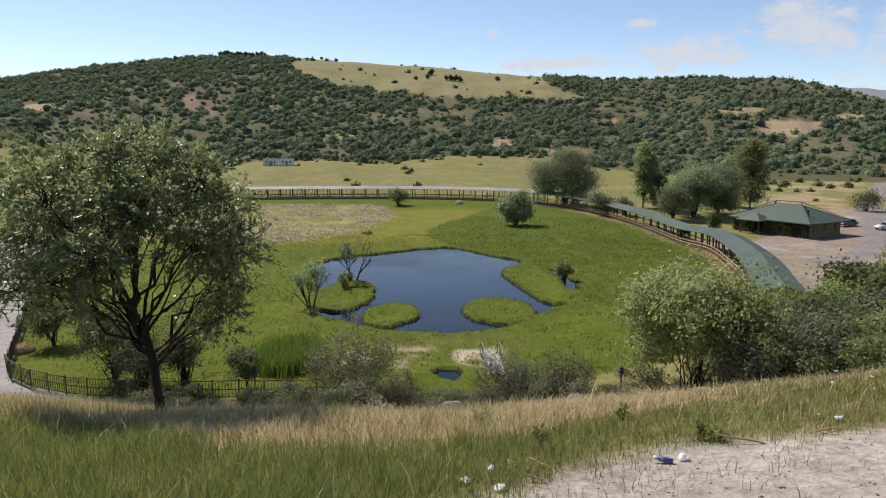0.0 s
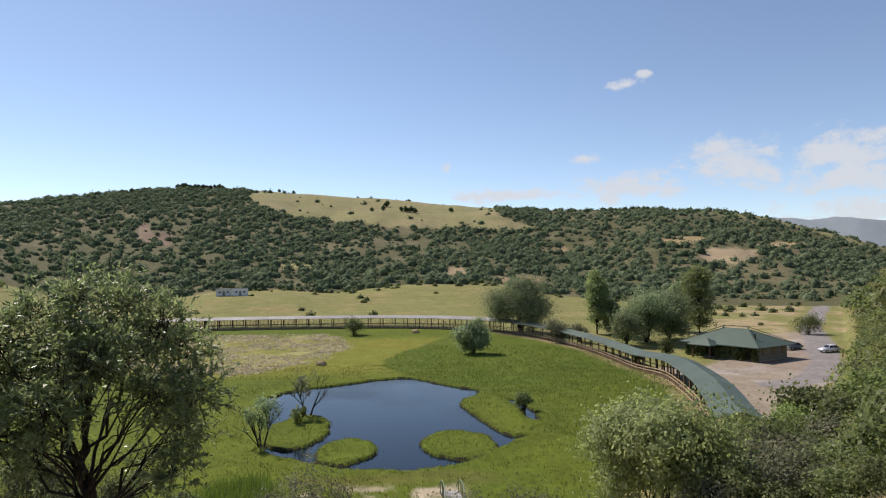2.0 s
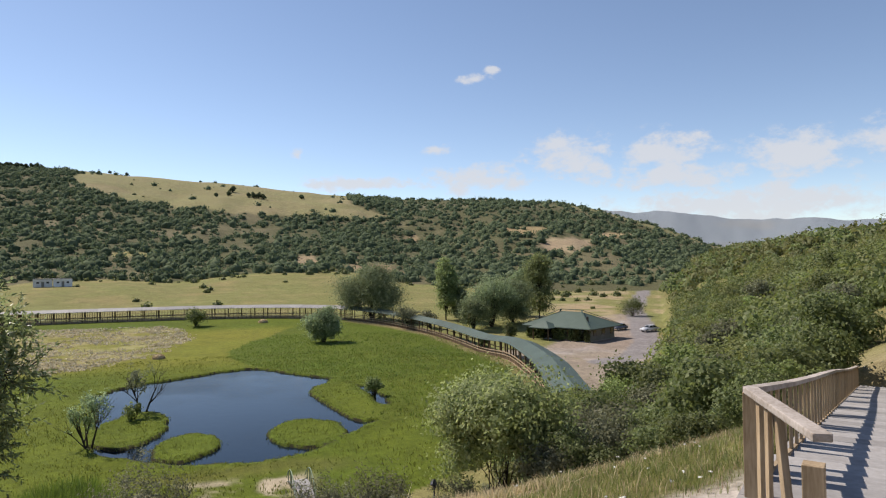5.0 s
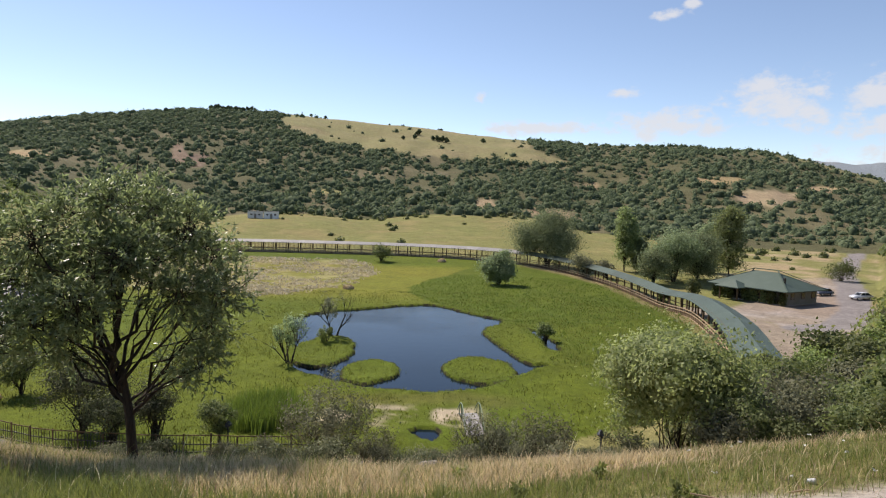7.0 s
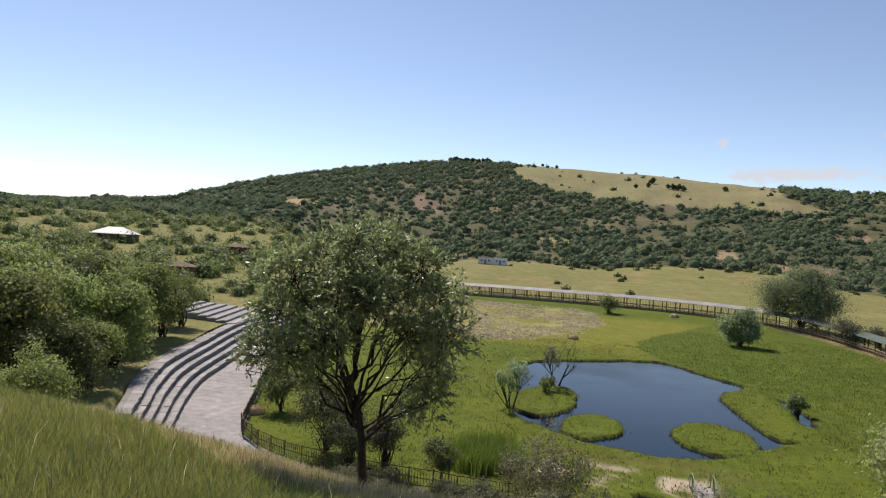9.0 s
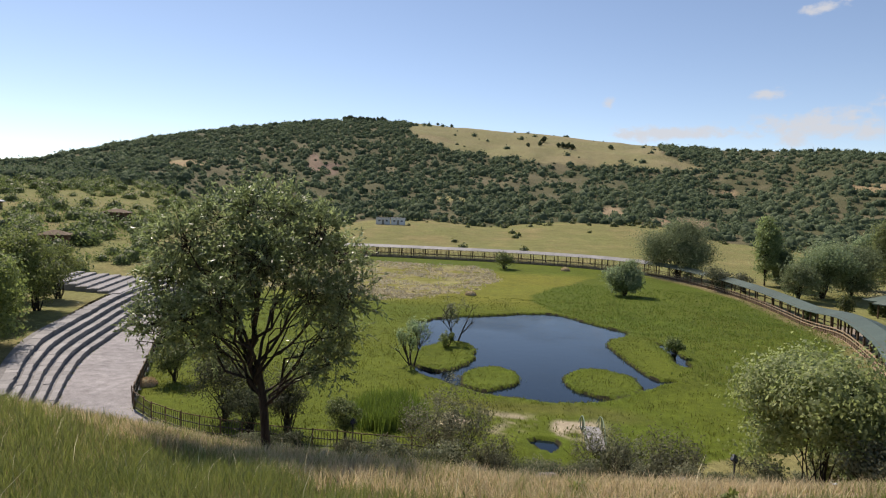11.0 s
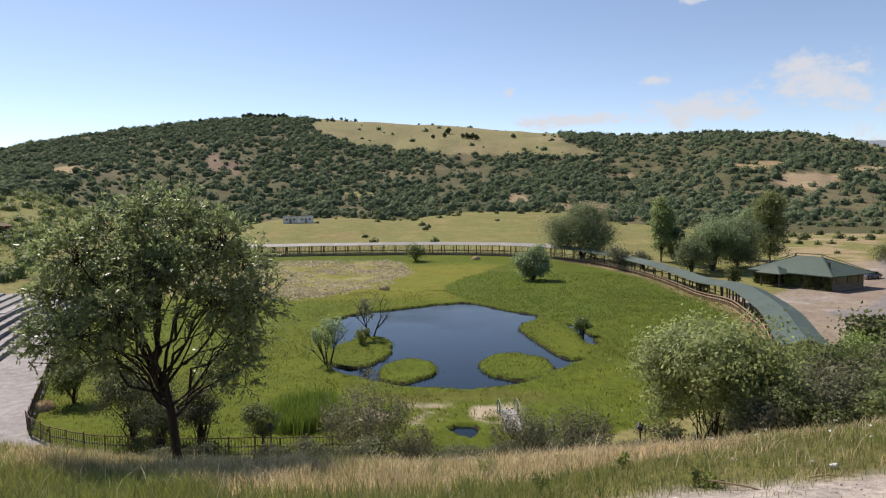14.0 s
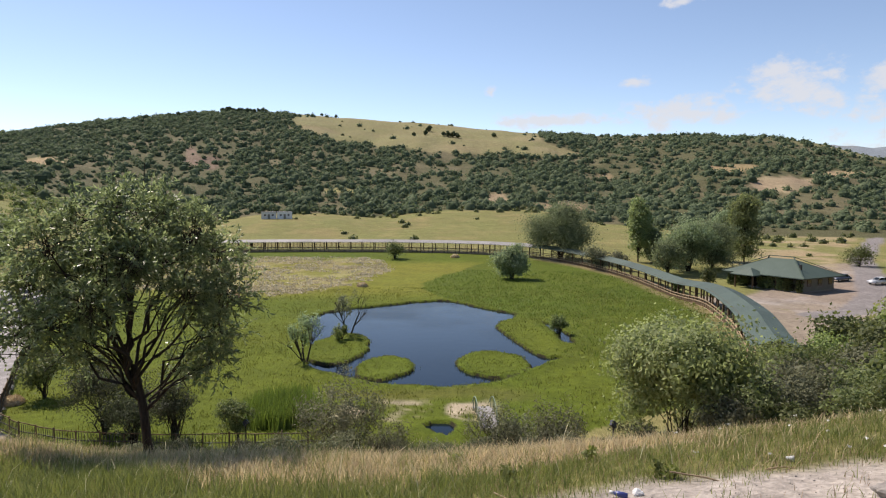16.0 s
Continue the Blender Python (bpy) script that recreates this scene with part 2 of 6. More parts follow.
BLUE_PLASTIC = grained("blue_plastic", (0.03, 0.04, 0.16), (0.06, 0.08, 0.25), 5, 30, 0.35, 0.5)
PALE_STALK = foliage("pale_grass_stalks", (0.40, 0.36, 0.22), (0.6, 0.55, 0.38), 0.7, 0.2, 0.3)
GREEN_METAL = grained("pale_green_metal", (0.1, 0.15, 0.09), (0.18, 0.23, 0.15), 2, 12, 0.6, 0.4)
BRICK_RED = grained("reddish_timber", (0.12, 0.06, 0.04), (0.2, 0.11, 0.07), 1, 10, 0.85, 0.2)
LAMP_BLACK = grained("black_metal", (0.012, 0.016, 0.025), (0.03, 0.035, 0.05), 3, 15, 0.5, 0.4)
PALE_LEAF = foliage("pale_green_leaves", (0.19, 0.265, 0.085), (0.37, 0.46, 0.195), 0.6, 0.25, 0.5)
MARSH_BLADE = foliage("marsh_grass_blades", (0.105, 0.135, 0.02), (0.165, 0.19, 0.038), 0.7, 0.15, 0.3)
WILLOW_PALE = foliage("pale_willow_leaves", (0.15, 0.205, 0.095), (0.27, 0.335, 0.185), 0.75, 0.15, 0.5)
WILLOW_SOFT = foliage("grey_willow_leaves", (0.12, 0.165, 0.075), (0.235, 0.29, 0.155), 0.75, 0.12, 0.42)

LEAF_OLIVE = foliage("olive_leaves", (0.095, 0.115, 0.03), (0.2, 0.22, 0.075), 0.6, 0.2, 0.4)
LEAF_DARK = foliage("dark_leaves", (0.038, 0.052, 0.024), (0.105, 0.125, 0.06), 0.65, 0.2, 0.25)
PETAL = grained("white_petals", (0.7, 0.7, 0.66), (0.8, 0.8, 0.76), 5, 30, 0.7, 0.2)
LEAF_POPLAR = foliage("poplar_leaves", (0.12, 0.165, 0.055), (0.23, 0.28, 0.11), 0.65, 0.2, 0.45)

# ---- tools for building ----
def mesh_of(name, verts, faces, mat, smooth=False):
    me = bpy.data.meshes.new(name)
    verts = np.asarray(verts, dtype=np.float32).reshape(-1, 3)
    if isinstance(faces, np.ndarray):
        n, k = faces.shape
        me.vertices.add(len(verts))
        me.vertices.foreach_set("co", verts.ravel())
        me.loops.add(n * k)
        me.loops.foreach_set("vertex_index", faces.astype(np.int32).ravel())
        me.polygons.add(n)
        me.polygons.foreach_set("loop_start", np.arange(0, n * k, k, dtype=np.int32))
        me.update(calc_edges=True)
    else:
        me.from_pydata(verts.tolist(), [], faces)
    if smooth:
        me.polygons.foreach_set("use_smooth", np.ones(len(me.polygons), dtype=bool))
    me.materials.append(mat)
    return me


def put(name, me, parent=None, label="", place=None):
    ob = new(name, me)
    ob.parent = parent
    if place is not None:
        ob.matrix_basis = place
    if label:
        ob["label"] = label
    return ob


def part(name, bm, mat, parent=None, label="", smooth=False):
    """Links a bmesh as one mesh object under a thing or a part."""
    me = bpy.data.meshes.new(name)
    bm.to_mesh(me)
    bm.free()
    if smooth:
        for f in me.polygons:
            f.use_smooth = True
    me.materials.append(mat)
    return put(name, me, parent, label)


def thing(name, label, category, x=0.0, y=0.0, z=0.0, turn=0.0, group="", kind=""):
    ob = new(name)
    ob.empty_display_size = 0.2
    ob.matrix_basis = pose(x, y, z, 0, 0, turn)
    return tagged(ob, label, category, group, kind)


def box(bm, x0, x1, y0, y1, z0, z1, m=None, bevel=0.0):
    r = bmesh.ops.create_cube(bm, size=1)["verts"]
    s = Matrix.LocRotScale(((x0 + x1) / 2, (y0 + y1) / 2, (z0 + z1) / 2), None, (x1 - x0, y1 - y0, z1 - z0))
    bmesh.ops.transform(bm, matrix=(m @ s) if m else s, verts=r)
    if bevel:
        bmesh.ops.bevel(bm, geom=list({e for v in r for e in v.link_edges}), offset=bevel, segments=2, affect="EDGES", profile=0.6)


def box_part(name, mat, parent, size, at, turn=(0, 0, 0), bevel=0.01, label=""):
    """A bevelled block with its own origin, at its place on its thing."""
    bm = bmesh.new()
    box(bm, -size[0] / 2, size[0] / 2, -size[1] / 2, size[1] / 2, -size[2] / 2, size[2] / 2, None, bevel)
    ob = part(name, bm, mat, parent, label)
    ob.matrix_basis = pose(*at, *turn)
    return ob


def beam(bm, a, b, w, h):
    """A square bar from a to b."""
    a, b = Vector(a), Vector(b)
    q = (b - a).to_track_quat("X", "Z")
    r = bmesh.ops.create_cube(bm, size=1)["verts"]
    bmesh.ops.transform(bm, matrix=Matrix.LocRotScale((a + b) / 2, q, ((b - a).length, w, h)), verts=r)


def tubes(paths, sides=6):
    """Tapered tubes along polylines of (x, y, z, radius): vertices and quads in one go."""
    vs, fs, base = [], [], 0
    ring = [(math.cos(2 * math.pi * i / sides), math.sin(2 * math.pi * i / sides)) for i in range(sides)]
    for p in paths:
        n = len(p)
        for i, q in enumerate(p):
            c = Vector(q[:3])
            d = Vector(p[min(i + 1, n - 1)][:3]) - Vector(p[max(i - 1, 0)][:3])
            d = d.normalized() if d.length > 1e-6 else Vector((0, 0, 1))
            u = d.orthogonal().normalized() if abs(d.z) < 0.95 else d.cross(Vector((0, 1, 0))).normalized()
            w = d.cross(u)
            vs += [c + (u * a + w * b) * q[3] for a, b in ring]
        for i in range(n - 1):
            for k in range(sides):
                k2 = (k + 1) % sides
                fs.append((base + i * sides + k, base + i * sides + k2, base + (i + 1) * sides + k2, base + (i + 1) * sides + k))
        base += n * sides
    return [tuple(v) for v in vs], fs


def leaves_mesh(name, mat, centres, length, width, rng, droop=0.0, out_from=None, spread=0.35):
    """A quad for every leaf, of its own size and turn."""
    n = len(centres)
    d = rng.normal(size=(n, 3))
    if out_from is not None:
        o = centres - out_from
        face = o / (np.linalg.norm(o, axis=1, keepdims=True) + 1e-6) + rng.normal(size=(n, 3)) * 0.5
        d = np.cross(face, d)
    d[:, 2] -= droop
    d /= np.linalg.norm(d, axis=1, keepdims=True)
    s = np.cross(d, rng.normal(size=(n, 3)) if out_from is None else face)
    s /= np.linalg.norm(s, axis=1, keepdims=True) + 1e-9
    f = rng.uniform(1 - spread, 1 + spread, (n, 1))
    l, w = length * f, width * f
    up = np.cross(d, s)
    v = np.stack([centres - d * l * 0.5, centres + s * w * 0.5 + up * w * 0.12, centres + d * l * 0.5,
                  centres - s * w * 0.5 + up * w * 0.12], 1).reshape(-1, 3)
    return mesh_of(name, v, np.arange(4 * n).reshape(n, 4), mat)


def grow(rng, base, way, length, radius, levels, paths, tips, bend=0.25, kids=(3, 5), angle=(0.4, 0.8), lift=0.2, taper=0.5, first=0.35):
    """Limbs that fork into thinner limbs; gathers their lines and the places where leaves sit."""
    n = 5
    p, d, line = Vector(base), Vector(way).normalized(), []
    for i in range(n + 1):
        f = i / n
        line.append((*p, radius * (1 - (1 - taper) * f)))
        d = (d + Vector(rng.normal(size=3)) * bend * 0.35 + Vector((0, 0, lift * 0.2))).normalized()
        p = p + d * length / n
    paths.append(line)
    if levels == 0:
        for i in range(2, n + 1):
            tips.append(line[i][:3])
        return
    for _ in range(int(rng.integers(kids[0], kids[1] + 1))):
        f = first + (1 - first) * rng.random() ** 0.8
        i = min(n - 1, int(f * n))
        b = Vector(line[i][:3]).lerp(Vector(line[i + 1][:3]), f * n - i)
        axis = Vector(line[i + 1][:3]) - Vector(line[i][:3])
        side = axis.cross(Vector(rng.normal(size=3))).normalized()
        a = rng.uniform(*angle)
        grow(rng, b, axis.normalized() * math.cos(a) + side * math.sin(a) + Vector((0, 0, lift)), length * rng.uniform(0.55, 0.8),
             line[i][3] * rng.uniform(0.5, 0.65), levels - 1, paths, tips, bend, kids, angle, lift, taper, 0.25)


def bough(rng, a, b, r0, r1, steps=5, rise=0.5):
    """A limb that leaves a steeply upward and bends over to b."""
    a, b = np.asarray(a, dtype=float), np.asarray(b, dtype=float)
    d = b - a
    k = a + d * [0.3, 0.3, rise + 0.2]
    size = float(np.linalg.norm(d))
    out = []
    for i in range(steps + 1):
        f = i / steps
        p = a * (1 - f) ** 2 + k * 2 * f * (1 - f) + b * f * f + (rng.normal(0, 0.03, 3) * size if 0 < i < steps else 0)
        out.append((*p, r0 + (r1 - r0) * f))
    return out


def clumps(rng, lobes, n, each=18, skin=(0.4, 1.05), tight=0.24, flat=0.85):
    """Leafy sprays gathered on the lobes of a crown. Gives each leaf's place, the heart of its lobe, the sprays and their lobes."""
    lobes = np.asarray(lobes, dtype=float)
    weight = lobes[:, 3] ** 2
    own = rng.choice(len(lobes), len(lobes) * each, p=weight / weight.sum())
    d = rng.normal(size=(len(own), 3))
    d[:, 2] += 0.25
    d /= np.linalg.norm(d, axis=1, keepdims=True)
    spray = lobes[own, :3] + d * (lobes[own, 3] * rng.uniform(*skin, len(own)))[:, None] * [1, 1, flat]
    size = lobes[own, 3] * tight * rng.uniform(0.6, 1.4, len(own))
    k = rng.choice(len(own), n, p=size ** 1.5 / (size ** 1.5).sum())
    return spray[k] + rng.normal(size=(n, 3)) * size[k][:, None] * [1.15, 1.15, 0.8], lobes[own[k], :3], spray, own


def tree(name, label, h, width, leaf_mat, seed, leaves=4000, leaf=(0.3, 0.14), stems=1, trunk=0.12, fork=0.3, category="tree",
         low=0.2, lumps=26, droop=0.2, branchy=True, fill=0.5, at_tips=0.4):
    """A tree or shrub with its trunk, limbs and crown, at the origin."""
    rng = np.random.default_rng(seed)
    t = thing(name, label, category)
    if at_tips > 0.55:                     # sparse shrubs: leaves sit along thin stems
        paths, tips = [], []
        for k in range(stems):
            a = 2 * math.pi * (k + rng.random() * 0.5) / stems
            lean = 0.12 if stems == 1 else 0.45
            way = Vector((math.cos(a) * lean, math.sin(a) * lean, 1)).normalized()
            grow(rng, (math.cos(a) * trunk * (stems > 1), math.sin(a) * trunk * (stems > 1), -0.25), way, h * 0.5, trunk, 2, paths, tips,
                 0.22, (4, 6), (0.35, 0.75), 0.15, 0.45, fork)
        v, f = tubes(paths, 5)
        put("trunk", mesh_of("trunk", v, f, BARK, True), t)
        tips = np.array(tips)
        tips = tips[np.hypot(tips[:, 0], tips[:, 1]) < width * 0.52]
        c = tips[rng.integers(0, len(tips), leaves)] + rng.normal(0, 0.022 * h + 0.04, (leaves, 3))
        put("crown", leaves_mesh("crown", leaf_mat, c, leaf[0], leaf[1], rng, droop, np.tile([0, 0, h * 0.4], (leaves, 1))), t)
        return t
    z0, z1 = h * low, h
    half, rise = width / 2, (z1 - z0) / 2
    count = int((7 + 0.4 * lumps) * min(2.4, max(1.0, rise / half)))
    d = rng.normal(size=(count, 3))
    d /= np.linalg.norm(d, axis=1, keepdims=True)
    d[:, 2] = np.where(rng.random(count) < 0.35, np.abs(d[:, 2]), d[:, 2])
    d *= rng.uniform(0.4, 0.78, (count, 1))
    lobes = np.c_[d * [half, half, rise] + [0, 0, (z0 + z1) / 2], rng.uniform(0.3, 0.5, count) * min(half, rise * 1.2)]
    lobes[0] = [0, 0, z0 + 1.15 * rise, 0.5 * half]
    lo, hi = (lobes[:, :3] - lobes[:, 3:]).min(0), (lobes[:, :3] + lobes[:, 3:]).max(0)
    lobes[:, :3] = (lobes[:, :3] - lo) / (hi - lo) * [width, width, z1 - z0] + [-half, -half, z0]
    c, hearts, sprays, own = clumps(rng, lobes, leaves, tight=0.24 if fill <= 0.5 else 0.36)
    c[:, 2] = np.maximum(c[:, 2], 0.02 * h)
    paths = []
    top = h * 0.62
    if stems == 1:
        paths.append([(rng.normal(0, 0.03) * h * f, rng.normal(0, 0.03) * h * f, -0.25 + f * (top + 0.25), trunk * (1 - 0.7 * f)) for f in np.linspace(0, 1, 6)])
    for q in lobes:
        if stems == 1:
            a = (0, 0, min(max(fork * h, q[2] - 0.35 * h), top * 0.9))
        else:
            k = 2 * math.pi * rng.integers(0, stems) / stems
            a = (math.cos(k) * trunk * 1.5, math.sin(k) * trunk * 1.5, -0.2)
        paths.append(bough(rng, a, q[:3], trunk * 0.5, trunk * 0.16))
    for p, k in zip(sprays[::3], own[::3]) if branchy else ():
        paths.append(bough(rng, lobes[k, :3], p, trunk * 0.16, trunk * 0.05, 2))
    v, f = tubes(paths, 5)
    put("trunk", mesh_of("trunk", v, f, BARK, True), t)
    put("crown", leaves_mesh("crown", leaf_mat, c, leaf[0], leaf[1], rng, droop, hearts - [0, 0, 0.15 * half]), t)
    return t


def rock(name, label, size, seed, mat):
    rng = random.Random(seed)
    bm = bmesh.new()
    bmesh.ops.create_icosphere(bm, subdivisions=3, radius=0.5)
    off = Vector((rng.random() * 50, rng.random() * 50, 0))
    planes = [(Vector((rng.uniform(-1, 1), rng.uniform(-1, 1), rng.uniform(-1, 1))).normalized(), rng.uniform(0.3, 0.42)) for _ in range(11)]
    for v in bm.verts:
        for side, cut in planes:
            v.co -= side * max(0.0, v.co.dot(side) - cut)
        k = 1.2 + 0.35 * noise.noise(v.co * 1.6 + off) + 0.2 * noise.noise(v.co * 6 + off)
        v.co = Vector((v.co.x * size[0], v.co.y * size[1], v.co.z * size[2])) * k
    me = bpy.data.meshes.new(name)
    bm.to_mesh(me)
    bm.free()
    me.materials.append(mat)
    return tagged(new(name, me), label, "rock")


def smooth(a, b, x):
    t = np.clip((np.asarray(x, dtype=float) - a) / (b - a), 0, 1)
    return t * t * (3 - 2 * t)


def value_noise(x, y, size, seed):
    """Soft noise on a grid of the given cell size, from -1 to 1, for whole arrays."""
    g = np.random.default_rng(seed).uniform(-1, 1, (128, 128))
    u, v = np.asarray(x) / size, np.asarray(y) / size
    i, j = np.floor(u).astype(int), np.floor(v).astype(int)
    fu, fv = u - i, v - j
    fu, fv = fu * fu * (3 - 2 * fu), fv * fv * (3 - 2 * fv)
    a, b = g[i % 128, j % 128], g[(i + 1) % 128, j % 128]
    c, d = g[i % 128, (j + 1) % 128], g[(i + 1) % 128, (j + 1) % 128]
    return (a * (1 - fu) + b * fu) * (1 - fv) + (c * (1 - fu) + d * fu) * fv


def fractal(x, y, size, seed, octaves=4):
    return sum(value_noise(x, y, size / 2 ** k, seed + k) / 2 ** k for k in range(octaves)) / 1.6


def to_line(x, y, pts):
    """Distance to a polyline, the side of it (+1 to the right of its way) and how far along the nearest place lies."""
    best, side, along, run = np.full(np.shape(x), 1e9), np.zeros(np.shape(x)), np.zeros(np.shape(x)), 0.0
    for (ax, ay), (bx, by) in zip(pts[:-1], pts[1:]):
        dx, dy = bx - ax, by - ay
        l = math.hypot(dx, dy)
        t = np.clip(((x - ax) * dx + (y - ay) * dy) / l ** 2, 0, 1)
        d = np.hypot(x - ax - t * dx, y - ay - t * dy)
        m = d < best
        best = np.where(m, d, best)
        side = np.where(m, np.sign((x - ax) * dy - (y - ay) * dx), side)
        along = np.where(m, run + t * l, along)
        run += l
    return best, side, along


def spline(pts, n, closed=False):
    """A smooth line through a few points (Catmull-Rom), n steps a stretch."""
    out, k = [], len(pts)
    for i in range(k if closed else k - 1):
        p = [pts[j % k] if closed else pts[min(max(j, 0), k - 1)] for j in (i - 1, i, i + 1, i + 2)]
        for s in range(n):
            t = s / n
            out.append(tuple(0.5 * (2 * b + (c - a) * t + (2 * a - 5 * b + 4 * c - d) * t * t + (3 * b - a - 3 * c + d) * t ** 3)
                             for a, b, c, d in zip(*p)))
    if not closed:
        out.append(tuple(pts[-1]))
    return out


def inside(x, y, poly):
    x, y = np.asarray(x), np.asarray(y)
    r = np.zeros(x.shape, dtype=bool)
    for (ax, ay), (bx, by) in zip(poly, poly[1:] + poly[:1]):
        r ^= ((ay > y) != (by > y)) & (x < (bx - ax) * (y - ay) / (by - ay + 1e-12) + ax)
    return r

# ---- the lie of the land ----
# foot of the hillside on which the camera stands; uphill lies to the right of its way
# head of the stairs, their way down the hillside and their fall
STAIR_A, STAIR_WAY, STAIR_FALL = Vector((4.30, 4.75, 0)), Vector((0.775, 0.632, 0)), 0.135
TOE = [(-400, -60), (-120, 14), (-60, 29), (-30, 34.5), (5, 35), (18, 42), (30, 51), (45, 68), (66, 92), (97, 135), (142, 200), (300, 430), (800, 1150), (3100, 4450)]
POND = spline([(-16.9, 83.2), (-12.3, 89.2), (-6.3, 93.3), (0.5, 96.7), (5.8, 90.0), (10.1, 84.8), (7.7, 79.8), (6.8, 75.1), (8.3, 66.6), (9.8, 61.4),
               (11.8, 60.8), (9.2, 58.3), (5.4, 53.2), (2.7, 51.8), (-0.4, 51.3), (-3.3, 51.8), (-6.3, 53.1), (-9.5, 55.6), (-11.9, 57.4),
               (-12.4, 59.2), (-13.0, 64), (-14.2, 70), (-15.6, 77)], 5, True)
ISLANDS = [(-10.3, 65.3, 3.1, 7.0), (-4.8, 57.3, 2.65, 4.1), (4.9, 58.6, 3.25, 4.9)]     # centre, half width, half depth
SIDE_POOL = [(12.6, 79.0), (13.6, 78.0), (14.4, 70.0), (14.2, 66.8), (13.4, 67.4), (13.0, 72.0)]
NEAR_POOL = spline([(-0.8, 42.0), (0.3, 42.5), (1.0, 41.4), (0.7, 40.3), (-0.2, 40.5), (-0.6, 41.2)], 4, True)
STEPS_ARC = spline([(-32.2, 37.0), (-35.5, 42.0), (-38.4, 46.4), (-42.7, 54.0), (-47.4, 65.6), (-51.0, 74.6), (-54.1, 84.2), (-56.5, 98)], 6)
WALKWAY = spline([(-88, 168), (-70, 176), (-50, 181), (-28, 181.5), (-8, 180), (10, 174), (24, 164), (34, 150), (39.5, 136), (41.3, 121), (41.4, 106),
                  (39.3, 89), (35.9, 73.5), (33.2, 65), (30.6, 58), (28.9, 53)], 6)
ROAD_RIGHT = [(50, 84), (62, 95), (76, 112), (92, 138), (112, 172), (150, 225), (200, 292), (262, 360), (330, 400)]
LOT = [(36, 72), (44.5, 76), (50, 92), (46, 104), (56, 116), (66, 128), (90, 158), (104, 165), (100, 148), (86, 126), (70, 102), (58, 86), (47, 70), (40, 62)]
CREST_AZ = [-75, -50, -45, -41.4, -39.7, -37.2, -33.1, -29.5, -25, -20.8, -18, -13, -5, 0, 4.5, 8, 16, 22, 26.8, 30, 33.5, 36.5, 38.8, 41, 50, 75]
CREST_EL = [1.6, 1.8, 1.8, 2.0, 2.7, 3.7, 4.9, 5.6, 6.5, 7.0, 7.3, 7.35, 6.9, 6.6, 6.1, 5.8, 5.4, 5.3, 4.9, 4.3, 3.2, 2.1, 1.2, 0.6, 0.4, 0.4]
CREST_R = 850.0


def marsh_water(x, y):
    """How far a place lies inside open water (positive) or on the bank (negative)."""
    x, y = x + 0.35 * value_noise(x, y, 1.7, 91), y + 0.35 * value_noise(x, y, 1.7, 92)
    d = to_line(x, y, POND + POND[:1])[0]
    w = np.where(inside(x, y, POND), d, -d)
    for cx, cy, a, b in ISLANDS:
        k = np.hypot((x - cx) / a, (y - cy) / b)
        w = np.minimum(w, (k - 1) * min(a, b))
    for pool in (SIDE_POOL, NEAR_POOL):
        d = to_line(x, y, pool + pool[:1])[0]
        w = np.maximum(w, np.where(inside(x, y, pool), d, -d))
    return w


def hillside(x, y):
    d, side, _ = to_line(x, y, TOE)
    s = d * side
    z = np.where(s < 27, 0.43 * s, np.where(s < 35, 11.61 + 0.22 * (s - 27), 13.37 + 0.3 * (s - 35)))
    z = np.where(s > 60, 20.87 + 0.10 * (s - 60), z)
    z = z + 0.09 * np.clip(x, 0, 14) * smooth(12, 27, s) * smooth(60, 30, np.hypot(x, y))
    z = z + 0.115 * np.clip(-x - 4.6, 0, 5) * smooth(12, 27, s) * smooth(40, 20, np.hypot(x, y))
    z = np.where(s > 0, z, 0)
    return z + np.where(s > 2, 0.10 * fractal(x, y, 3.0, 5, 3) * smooth(2, 8, s) + 1.2 * fractal(x, y, 45, 8, 3) * smooth(45, 90, s), 0), s


